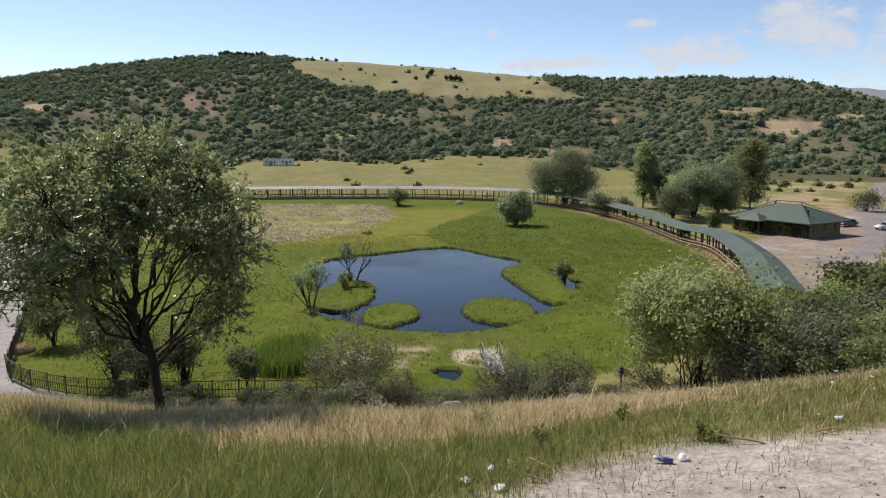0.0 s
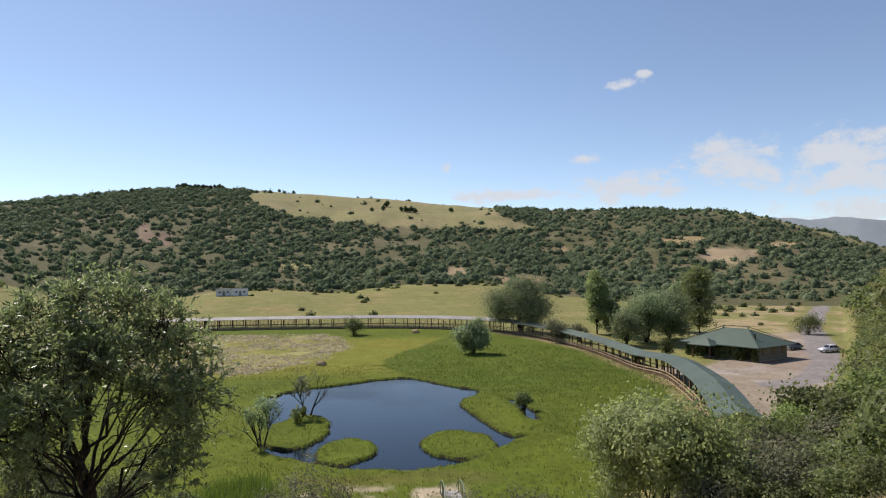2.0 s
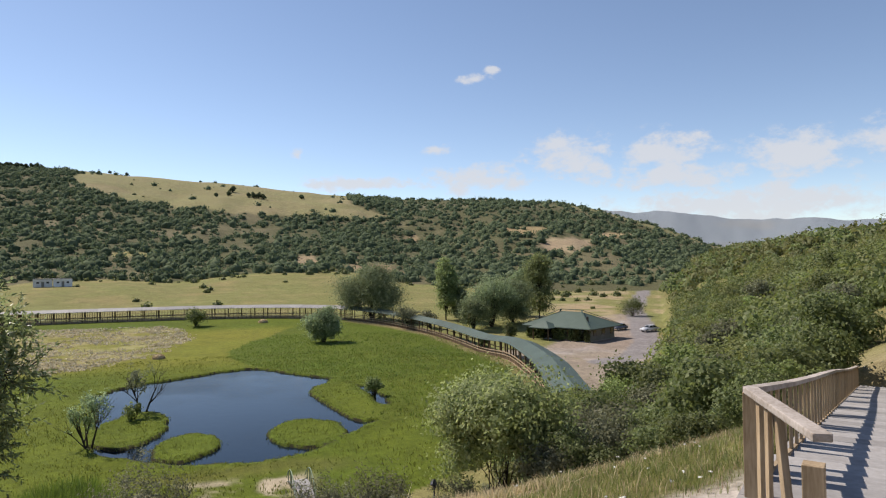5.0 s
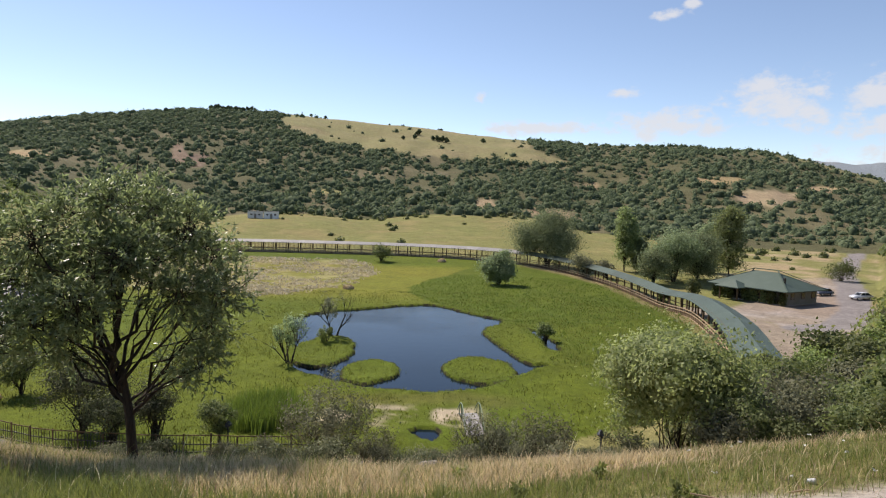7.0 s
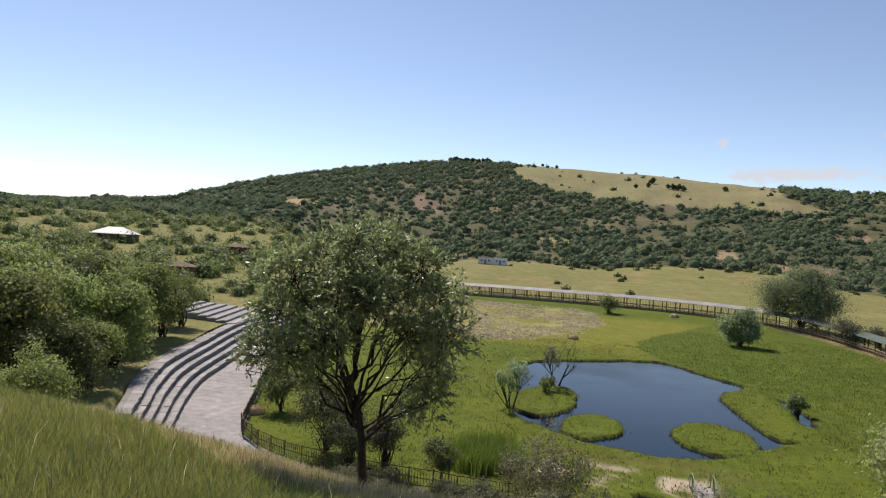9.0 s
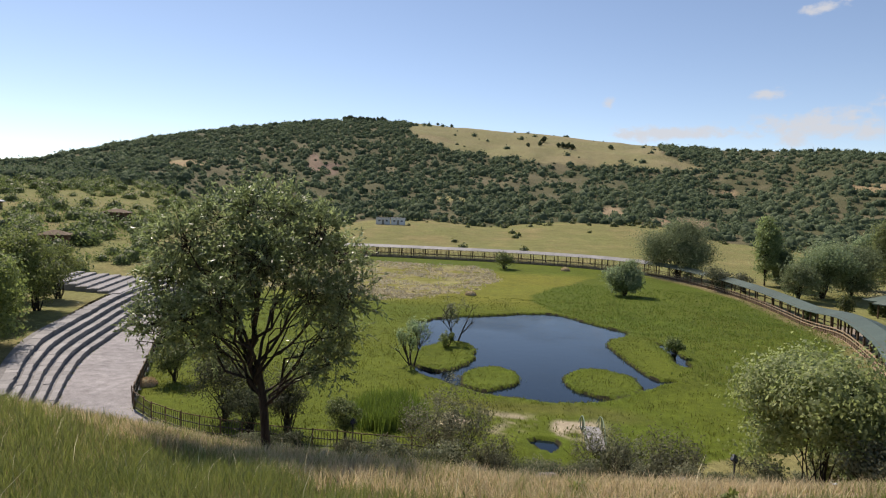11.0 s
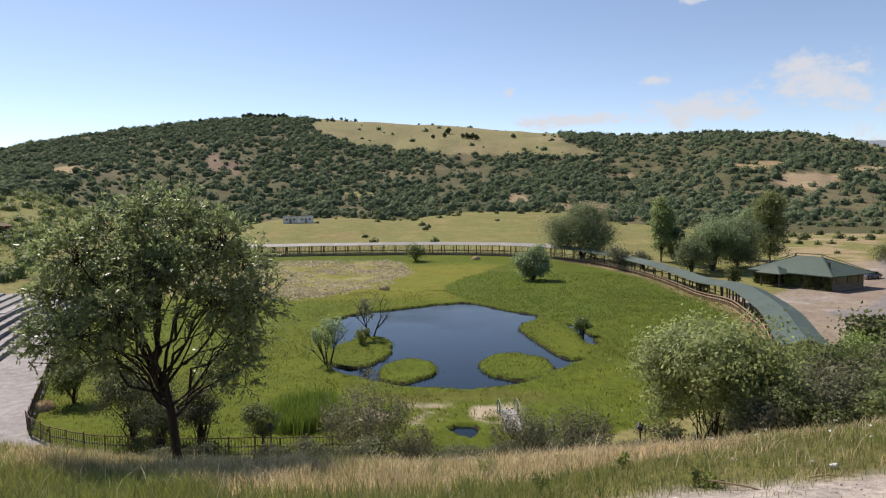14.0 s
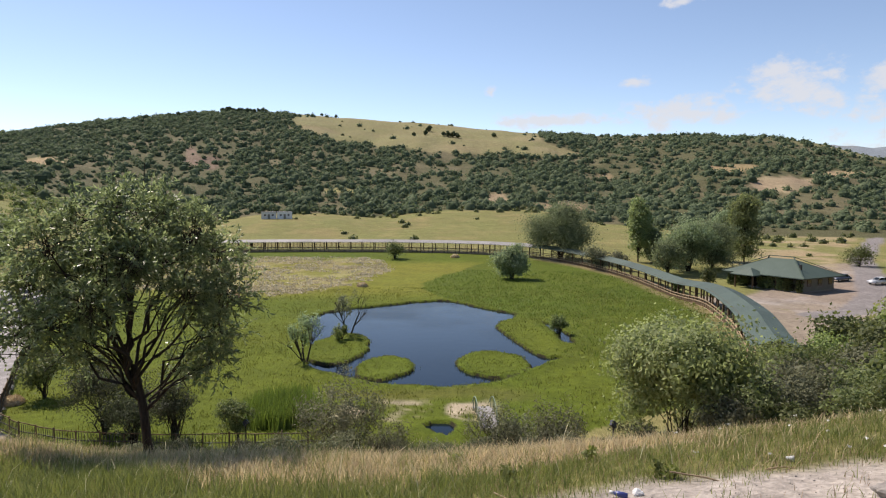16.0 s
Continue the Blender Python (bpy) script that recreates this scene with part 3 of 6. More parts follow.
def heights(x, y):
    """Ground height, and the cover's colour, for arrays of places."""
    x, y = np.asarray(x, dtype=float), np.asarray(y, dtype=float)
    r, az = np.hypot(x, y), np.degrees(np.arctan2(x, y))
    left, right = smooth(-24, -36, az), smooth(8, 24, az)
    # valley floor, meadow beyond the ring, rising ground on the left
    z = (1 - left) * (0.9 * smooth(140, 175, r) + np.clip(r - 195, 0, 140) * 0.036 * (1 - 0.62 * right) - 1.7 * right * smooth(95, 120, r) * (az > 0))
    z = z + left * np.clip(r - 108, 0, 230) * 0.095
    z = z + 4.6 * smooth(215, 330, r) * smooth(-9, 2, az) * smooth(14, 8, az) + 3.1 * smooth(230, 290, r) * smooth(-20, -15, az) * smooth(-4, -10, az)
    near_left = (az < -22) & (az > -85) & (r < 135)
    if near_left.any():
        d, side, _ = to_line(x[near_left], y[near_left], STEPS_ARC)
        z[near_left] = np.maximum(z[near_left], np.where(side < 0, 2.1 * smooth(2.9, 4.7, d) + 0.03 * np.clip(d - 6, 0, 60), 0) * smooth(118, 104, r[near_left]))
    z = z + 0.25 * fractal(x, y, 40, 21, 3) * smooth(185, 260, r)
    # the hill across the valley
    el = np.interp(az, CREST_AZ, CREST_EL) + 0.05 * value_noise(az, az * 0, 1.3, 3)
    zc = EYE_Z + CREST_R * np.tan(np.radians(el))
    rf = 325 - 20 * right + 14 * fractal(x, y, 60, 33, 3)
    t = np.clip((r - rf) / (CREST_R - rf), 0, 1)
    zf = z
    hill = zf + (zc - zf) * (0.72 * t + 0.28 * t * t * (3 - 2 * t))
    hill = hill + (9 * fractal(az * 8, r * 0.35, 60, 40, 4)) * 4 * t * (1 - t) * smooth(0, 0.15, t)
    beyond = smooth(0, 1, np.clip((r - CREST_R) / 500, 0, 1))
    hill = np.where(r > CREST_R, zc * (1 - beyond) + beyond * np.minimum(zc, 60) - 0.02 * (r - CREST_R), hill)
    # far mountains on the horizon
    far = np.interp(az, [-60, -50, -41, -30, 20, 29, 31, 36, 41, 43, 46.5, 49, 60, 80], [1.9, 2.0, 2.0, 1.5, 3, 4.3, 4.35, 3.8, 2.9, 2.7, 3.1, 2.8, 2.4, 2])
    zm = EYE_Z + 3600 * np.tan(np.radians(far)) + 24 * fractal(az * 6, r * 0.02, 20, 60, 4)
    hill = hill + (zm - hill) * smooth(2100, 3600, r)
    z = np.where(r > rf, hill, z)
    hs, s = hillside(x, y)
    s = np.where((s > 0) & (hs < z - 0.02) & (r > 300), -0.5, s)
    z = np.where(s > 0, np.maximum(z, hs), z)
    # the cutting in which the stairs lie
    px, py = x - STAIR_A.x, y - STAIR_A.y
    down, off = px * STAIR_WAY.x + py * STAIR_WAY.y, px * STAIR_WAY.y - py * STAIR_WAY.x
    cut = 12.62 - STAIR_FALL * np.clip(down, 0, 31) + 1.6 * np.maximum(np.clip(off - 2.1, 0, 9), np.clip(-0.1 - off, 0, 9)) + 1.2 * np.clip(-1.4 - down, 0, 9) + 1.2 * np.clip(down - 31, 0, 9)
    z = np.where((r < 60) & (down > -4) & (down < 36) & (off > -1.5) & (off < 5), np.minimum(z, cut), z)
    return z, s, r, az, t


def brow_dry(x, s, n1):
    """Where the grass on the brow has dried to straw."""
    return smooth(28.6, 27.6, s + 0.6 * n1 + 0.28 * np.clip(x - 0.8, 0, 9) + 0.22 * np.clip(-x - 2.5, 0, 6) - 0.6 * np.exp(-((x + 1.2) / 1.9) ** 2))


def build_ground():
    near = np.concatenate([np.arange(0.4, 12, 0.12), np.arange(12, 36, 0.3), np.arange(36, 104, 0.4), np.arange(104, 215, 1.0), np.arange(215, 340, 3.0)])
    rad = np.concatenate([near, np.arange(340, 900, 7.0), np.geomspace(900, 4300, 40)])
    azs = np.concatenate([np.arange(-180, -64, 5.0), np.arange(-64, 64, 0.28), np.arange(64, 180.1, 5.0)])
    A, R = np.meshgrid(np.radians(azs), rad)
    x, y = R * np.sin(A), R * np.cos(A)
    z, s, r, az, t = heights(x, y)
    col = np.zeros((*x.shape, 3))

    def lay(mask, colour):
        col[:] = col * (1 - mask[..., None]) + np.array(colour) * mask[..., None]

    n1, n2, n3 = fractal(x, y, 9, 70), fractal(x, y, 2.2, 74), fractal(x, y, 60, 78)
    lay(np.ones(x.shape), (0.165, 0.168, 0.06))                                   # meadow
    lay(smooth(-0.1, 0.5, n1) * 0.5, (0.25, 0.21, 0.09))
    walk_side = to_line(x, y, WALKWAY)
    marsh = (s < 0.5) & (walk_side[1] > 0) & (r < 186) & (y > 37)
    marsh = marsh & (to_line(x, y, STEPS_ARC)[1] > 0) & (to_line(x, y, LEFT_FENCE)[1] < 0)
    lay(marsh * 1.0, (0.080, 0.109, 0.012))                                       # marsh grass
    lay(marsh * smooth(0.0, 0.5, n1) * 0.6, (0.072, 0.098, 0.012))
    lay(marsh * smooth(95, 112, y) * smooth(160, 150, y) * smooth(14, 4, x) * 0.75, (0.155, 0.158, 0.026))
    reeds = reed_bed(x, y)
    lay(marsh * reeds, (0.07, 0.1, 0.012))
    lay(marsh * smooth(5.5, 3.0, walk_side[0] + n1) * 0.8 * (y < 160), (0.20, 0.165, 0.085))
    hay_edge = np.interp(y, [98, 108, 118, 138, 156, 164], [-27, -20.5, -14.5, -11.0, -14.0, -20])
    hay = marsh * smooth(99, 105, y + 0.32 * (x + 30) + 2 * n1) * smooth(164, 158, y + 2 * n1) * smooth(1.0, -1.5, x - hay_edge + 2 * n1)
    lay(hay * 0.45, (0.20, 0.19, 0.06))
    lay(hay * smooth(-0.2, 0.5, n2 + value_noise(x, y, 5, 83)) * 0.5, (0.30, 0.27, 0.14))
    band = marsh * smooth(51.5, 49.5, y + n2) * smooth(47, 49, y + n2) * smooth(-10, -6, x) * smooth(9, 5, x)
    lay(band * 0.45, (0.12, 0.105, 0.035))
    bare = marsh * smooth(48.5, 46.5, y) * smooth(42.5, 44, y) * smooth(-9, -6, x) * smooth(5, 3, x)
    lay(bare * smooth(-0.1, 0.3, n2 + 0.3 * n1), (0.35, 0.3, 0.21))
    w = np.full(x.shape, -9.0)
    m = marsh & (r < 108) & (np.abs(x) < 24)
    w[m] = marsh_water(x[m], y[m])
    z = np.where(w > -9, z + np.where(w > 0, -np.minimum(0.2 + 1.2 * w, 1.0), 0.16 * smooth(-2.5, 0, w)), z)
    lay((w > -0.12) * 1.0, (0.03, 0.028, 0.014))                                  # dark peat bank
    lay((w > -1.1) * (w <= -0.12) * smooth(-1.1, -0.2, w) * 0.35, (0.07, 0.11, 0.012))
    # plaza, near path, gravel lot and road
    plaza = plaza_area(x, y)
    lay(plaza * 1.0, (0.30, 0.285, 0.282))
    # shade of bushes and fence painted in: front path turned dark brown
    lay(plaza * (y < 38.5) * smooth(-17, -12, x), (0.13, 0.115, 0.07))
    lot_d = to_line(x, y, LOT + LOT[:1])[0]
    lot = np.where(inside(x, y, LOT), lot_d, -lot_d) + 1.2 * n1
    lay(smooth(-1, 1, lot) * (s < 2), (0.24, 0.20, 0.155))
    lay(smooth(-1, 1, lot) * (s < 2) * smooth(0.1, 0.5, n1), (0.29, 0.255, 0.225))
    lay(smooth(11, 8, walk_side[0] + n1) * (walk_side[1] < 0) * (y < 112) * (y > 55) * (s < 2), (0.24, 0.2, 0.155))
    road = to_line(x, y, ROAD_RIGHT)[0]
    lay(smooth(3.1, 2.5, road) * (s < 6), (0.2, 0.185, 0.18))
    dry = smooth(20, 28, az) * (r > 150) * (r < 330) * (s < 0) * smooth(4.5, 7, road)
    lay(dry * smooth(-0.3, 0.3, n1) * 0.75, (0.31, 0.25, 0.15))
    # hillside under the camera: dry grass over the brow, green higher up, trodden earth by the path
    hs = smooth(0, 1, s)
    lay(hs, (0.15, 0.145, 0.05))
    lay(hs * smooth(60, 30, r) * smooth(-0.2, 0.3, 0.5 * n2 + brow_dry(x, s, n1) - 0.5), (0.32, 0.25, 0.165))
    trod = smooth(0.5, -0.4, y - 4.95 - 0.2 * x + 0.7 * n2) * smooth(-0.6, 0.6, x + 0.5 * n2) * (r < 14) * smooth(-6, -2, y)
    lay(trod * hs, (0.36, 0.325, 0.285))
    lay(hs * smooth(10, 14, r) * smooth(14, 20, az) * 0.5, (0.17, 0.16, 0.07))
    # the far hill: scrub floor, pasture on the top, bare earth
    el = np.degrees(np.arctan2(z - EYE_Z, r))
    far = (t > 0) * (s <= 0)
    lay(far * 1.0, (0.09, 0.09, 0.045))
    lay(far * smooth(0.05, 0.5, n3 + 0.5 * n1) * 0.6, (0.165, 0.145, 0.085))
    lay(far * pasture(az, el, x, y), (0.20, 0.19, 0.088))
    lay(far * pasture(az, el, x, y) * smooth(0, 0.5, n3) * 0.6, (0.25, 0.215, 0.115))
    for caz, cel, wa, we, c in BARE:
        k = np.hypot((az - caz) / wa, (el - cel) / we) + 0.5 * fractal(az * 10, el * 30, 12, 95, 3)
        lay(far * smooth(1.1, 0.8, k), c)
    # far mountains: the haze of distance is put into their bluish base colour
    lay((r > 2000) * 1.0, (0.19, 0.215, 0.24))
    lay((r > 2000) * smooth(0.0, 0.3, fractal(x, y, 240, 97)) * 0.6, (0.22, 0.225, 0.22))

    nr, na = x.shape
    v = np.concatenate([np.stack([x, y, z], -1).reshape(-1, 3), [[0, 0, float(heights(np.array([0.0]), np.array([0.01]))[0][0])]]])
    i, j = np.meshgrid(np.arange(nr - 1), np.arange(na - 1), indexing="ij")
    q = np.stack([i * na + j, (i + 1) * na + j, (i + 1) * na + j + 1, i * na + j + 1], -1).reshape(-1, 4)[:, ::-1]
    seam, ring = np.arange(nr - 1) * na, np.arange(0, na, 2)
    close = np.stack([seam, seam + na, seam + 2 * na - 1, seam + na - 1], -1)
    hub = np.stack([np.full(len(ring), len(v) - 1), (ring + 2) % na, (ring + 1) % na, ring], -1)
    me = mesh_of("ground", v, np.concatenate([q, close, hub]), GROUND, True)
    k = len(v) - 1
    at = me.attributes.new("cover", "FLOAT_COLOR", "POINT")
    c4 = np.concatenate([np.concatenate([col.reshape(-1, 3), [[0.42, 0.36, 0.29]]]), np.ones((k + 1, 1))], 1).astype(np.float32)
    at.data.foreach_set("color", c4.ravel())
    g = put("ground", me)
    return tagged(g, "grassy valley with marsh, dry slopes and scrubby hill", "ground", kind="structure")


def reed_bed(x, y):
    """Tall dark reeds round the far right of the pond."""
    n = fractal(x, y, 6, 101, 3)
    edge = np.interp(y, [84, 98, 111, 119, 132, 150, 158], [10.5, 1.5, -3.5, -2.7, 1.6, 8.5, 13]) + 1.0 * n
    a = np.where((y > 82) & (y < 160), edge - x, 9) * 0.5 + 1.0
    b = np.hypot((x - 23) / 12, (y - 70) / 26) + 0.12 * n
    c = np.hypot((x + 11.5) / 3.2, (y - 45) / 3.8) + 0.15 * n
    d = smooth(164, 166, y + n) * smooth(176, 173, y) * (x < -9)
    m = np.maximum(np.maximum(smooth(1.05, 0.85, a), 0.6 * smooth(1, 0.85, b)), np.maximum(smooth(1, 0.8, c), d))
    hole = smooth(14.5, 12.5, x) * smooth(82, 79, y)
    return m * (1 - hole * smooth(1.02, 0.98, b + 1))


def plaza_area(x, y):
    arc = to_line(x, y, STEPS_ARC)
    fence = to_line(x, y, LEFT_FENCE)
    band = (arc[1] > 0) & (fence[1] > 0) & (y < 100) & (y > 34.5) & (x < -16)
    front = (y > 34.8) & (fence[1] > 0) & (x >= -30) & (x < 3) & (y < 50) & (to_line(x, y, TOE)[1] < 0)
    return (band | front) & (np.hypot(x, y) < 110)


LEFT_FENCE = [(-52.5, 92), (-49.5, 82), (-46.0, 73), (-42.5, 66.5), (-37.3, 56.3), (-33.2, 48.8), (-29.3, 41.6), (-26.2, 39.4), (-22.5, 37.9),
              (-16, 37.3), (-8, 37.6), (0, 38.0), (8, 40.0), (16, 45), (24, 51), (30, 57)]
BARE = [(-20.9, 3.5, 0.7, 0.9, (0.19, 0.14, 0.10)), (-19.4, 3.2, 0.8, 0.7, (0.17, 0.125, 0.09)), (27.5, 1.3, 2.4, 0.75, (0.29, 0.235, 0.145)), (4.9, 0.2, 1.1, 0.45, (0.26, 0.205, 0.125)),
        (-31, 3.0, 1.5, 0.25, (0.30, 0.24, 0.13)), (10.5, -0.5, 2.2, 0.5, (0.24, 0.19, 0.11)), (31, 2.0, 2.0, 0.25, (0.30, 0.23, 0.13)),
        (-9, 0.9, 1.6, 0.2, (0.26, 0.24, 0.10)), (24, 2.6, 2.0, 0.3, (0.27, 0.21, 0.11)), (14, 2.0, 0.8, 0.3, (0.25, 0.19, 0.11))]


def pasture(az, el, x, y):
    """Open grass on the top of the hill."""
    edge = np.interp(az, [-13, -10, -5.2, -0.8, 2.7, 7.6, 11.4], [6.7, 5.4, 4.65, 4.35, 4.2, 3.9, 3.7]) + 0.18 * value_noise(az, az * 0, 0.9, 7)
    top = np.interp(az, [-13, 7.5, 8.7, 10.5, 11.6], [9, 9, 5.2, 4.5, 4.1])
    m = smooth(-0.1, 0.1, el - edge) * smooth(0.1, -0.1, el - top) * smooth(-13.2, -12.4, az) * smooth(11.8, 11.2, az)
    return np.maximum(m, smooth(25, 30, az) * smooth(-0.35, -0.2, el - np.interp(az, CREST_AZ, CREST_EL)) * 0.8)


def floor_at(x, y):
    return float(heights(np.array([float(x)]), np.array([float(y)]))[0][0])


ground = build_ground()
pond_bm = bmesh.new()
bmesh.ops.create_grid(pond_bm, x_segments=2, y_segments=2, size=0.5)
bmesh.ops.transform(pond_bm, matrix=Matrix.LocRotScale((-1, 68, -0.06), None, (40, 60, 1)), verts=pond_bm.verts)
water = part("water", pond_bm, WATER)
tagged(water, "still dark blue pond water between grass islands", "water", kind="structure")

# ---- covered walkway round the marsh ----
def resample(line, step):
    p = [Vector((a, b, 0)) for a, b in line]
    run = [0.0]
    for a, b in zip(p[:-1], p[1:]):
        run.append(run[-1] + (b - a).length)
    n = max(1, round(run[-1] / step))
    out, k = [], 0
    for i in range(n + 1):
        d = run[-1] * i / n
        while k < len(p) - 2 and run[k + 1] < d:
            k += 1
        out.append(p[k].lerp(p[k + 1], (d - run[k]) / max(1e-6, run[k + 1] - run[k])))
    return out


def quad_bm(pts, thick):
    """A slab over a four-sided outline, thick downwards."""
    bm = bmesh.new()
    top = [bm.verts.new(p) for p in pts]
    low = [bm.verts.new(Vector(p) - Vector((0, 0, thick))) for p in pts]
    bm.faces.new(top)
    bm.faces.new(low[::-1])
    for i in range(4):
        j = (i + 1) % 4
        bm.faces.new((top[i], low[i], low[j], top[j]))
    bmesh.ops.recalc_face_normals(bm, faces=bm.faces)
    return bm


def covered_walkway():
    t = thing("covered_walkway", "long curved wooden walkway with green sheet roof around marsh", "walkway")
    line = resample(WALKWAY, 3.4)
    sides = []
    for i, p in enumerate(line):
        d = line[min(i + 1, len(line) - 1)] - line[max(i - 1, 0)]
        d.normalize()
        out = Vector((-d.y, d.x, 0))            # away from the marsh
        sides.append((p, out, floor_at(p.x, p.y)))
    for i, (p, o, z) in enumerate(sides):
        for s, name in ((-2.1, "post"), (1.0, "post")):
            b = bmesh.new()
            q = p + o * s
            beam(b, (q.x, q.y, z - 0.3), (q.x, q.y, z + 2.85), 0.2, 0.2)
            part(name, b, WOOD_DARK, t)
    for i in range(len(sides) - 1):
        (p, o, z), (p2, o2, z2) = sides[i], sides[i + 1]

        def at(k, s, h):
            a, b, c = ((p, o, z), (p2, o2, z2))[k]
            q = a + b * s
            return Vector((q.x, q.y, c + h))

        # roof sheets are grey along the back stretch, green elsewhere
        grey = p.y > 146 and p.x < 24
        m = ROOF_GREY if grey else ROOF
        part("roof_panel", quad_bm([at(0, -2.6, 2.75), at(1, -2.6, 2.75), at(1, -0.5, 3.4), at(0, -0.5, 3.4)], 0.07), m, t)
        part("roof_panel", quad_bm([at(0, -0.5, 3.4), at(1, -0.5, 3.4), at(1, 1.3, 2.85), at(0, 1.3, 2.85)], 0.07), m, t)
        b = bmesh.new()
        beam(b, at(0, -2.1, 2.78), at(1, -2.1, 2.78), 0.16, 0.22)
        part("eaves_beam", b, WOOD_DARK, t)
        for h in (1.15, 0.72):
            b = bmesh.new()
            beam(b, at(0, -2.2, h), at(1, -2.2, h), 0.08, 0.14)
            part("rail", b, WOOD, t)
        b = bmesh.new()
        beam(b, at(0, -2.12, 0.3), at(1, -2.12, 0.3), 0.04, 0.5)
        part("lower_board", b, WOOD if grey else WOOD_DARK, t)
        for f in (0.33, 0.67):
            b = bmesh.new()
            q = at(0, -2.16, 0).lerp(at(1, -2.16, 0), f)
            beam(b, q, q + Vector((0, 0, 1.15)), 0.09, 0.09)
            part("baluster", b, WOOD_DARK, t)
        if grey:
            for f in range(9):
                b = bmesh.new()
                q, q2 = at(0, 1.08, 0.15).lerp(at(1, 1.08, 0.15), f / 9 + 0.002), at(0, 1.08, 0.15).lerp(at(1, 1.08, 0.15), f / 9 + 0.107)
                beam(b, q.lerp(q2, 0.5), q.lerp(q2, 0.5) + Vector((0, 0, 2.5)), (q2 - q).length, 0.04)
                part("wall_slat", b, WOOD_DARK, t)
        part("deck", quad_bm([at(0, -2.3, 0.12), at(1, -2.3, 0.12), at(1, 1.2, 0.12), at(0, 1.2, 0.12)], 0.3), WOOD, t)
        b = bmesh.new()
        beam(b, at(0, 1.1, 1.1), at(1, 1.1, 1.1), 0.08, 0.14)
        part("rail", b, WOOD, t)


# ---- green-roofed building ----
def hip_roof(bm, l, w, over, z0, rise, thick=0.16):
    a, b = l / 2 + over, w / 2 + over
    r = max(0.2, (l - w) / 2)
    v = [bm.verts.new(c) for c in ((-a, -b, z0), (a, -b, z0), (a, b, z0), (-a, b, z0), (-r, 0, z0 + rise), (r, 0, z0 + rise))]
    u = [bm.verts.new((c.co.x, c.co.y, c.co.z - thick)) for c in v[:4]]
    for f in ((v[0], v[1], v[5], v[4]), (v[1], v[2], v[5]), (v[2], v[3], v[4], v[5]), (v[3], v[0], v[4])):
        bm.faces.new(f)
    bm.faces.new(u[::-1])
    for i in range(4):
        j = (i + 1) % 4
        bm.faces.new((v[i], u[i], u[j], v[j]))
    bmesh.ops.recalc_face_normals(bm, faces=bm.faces)


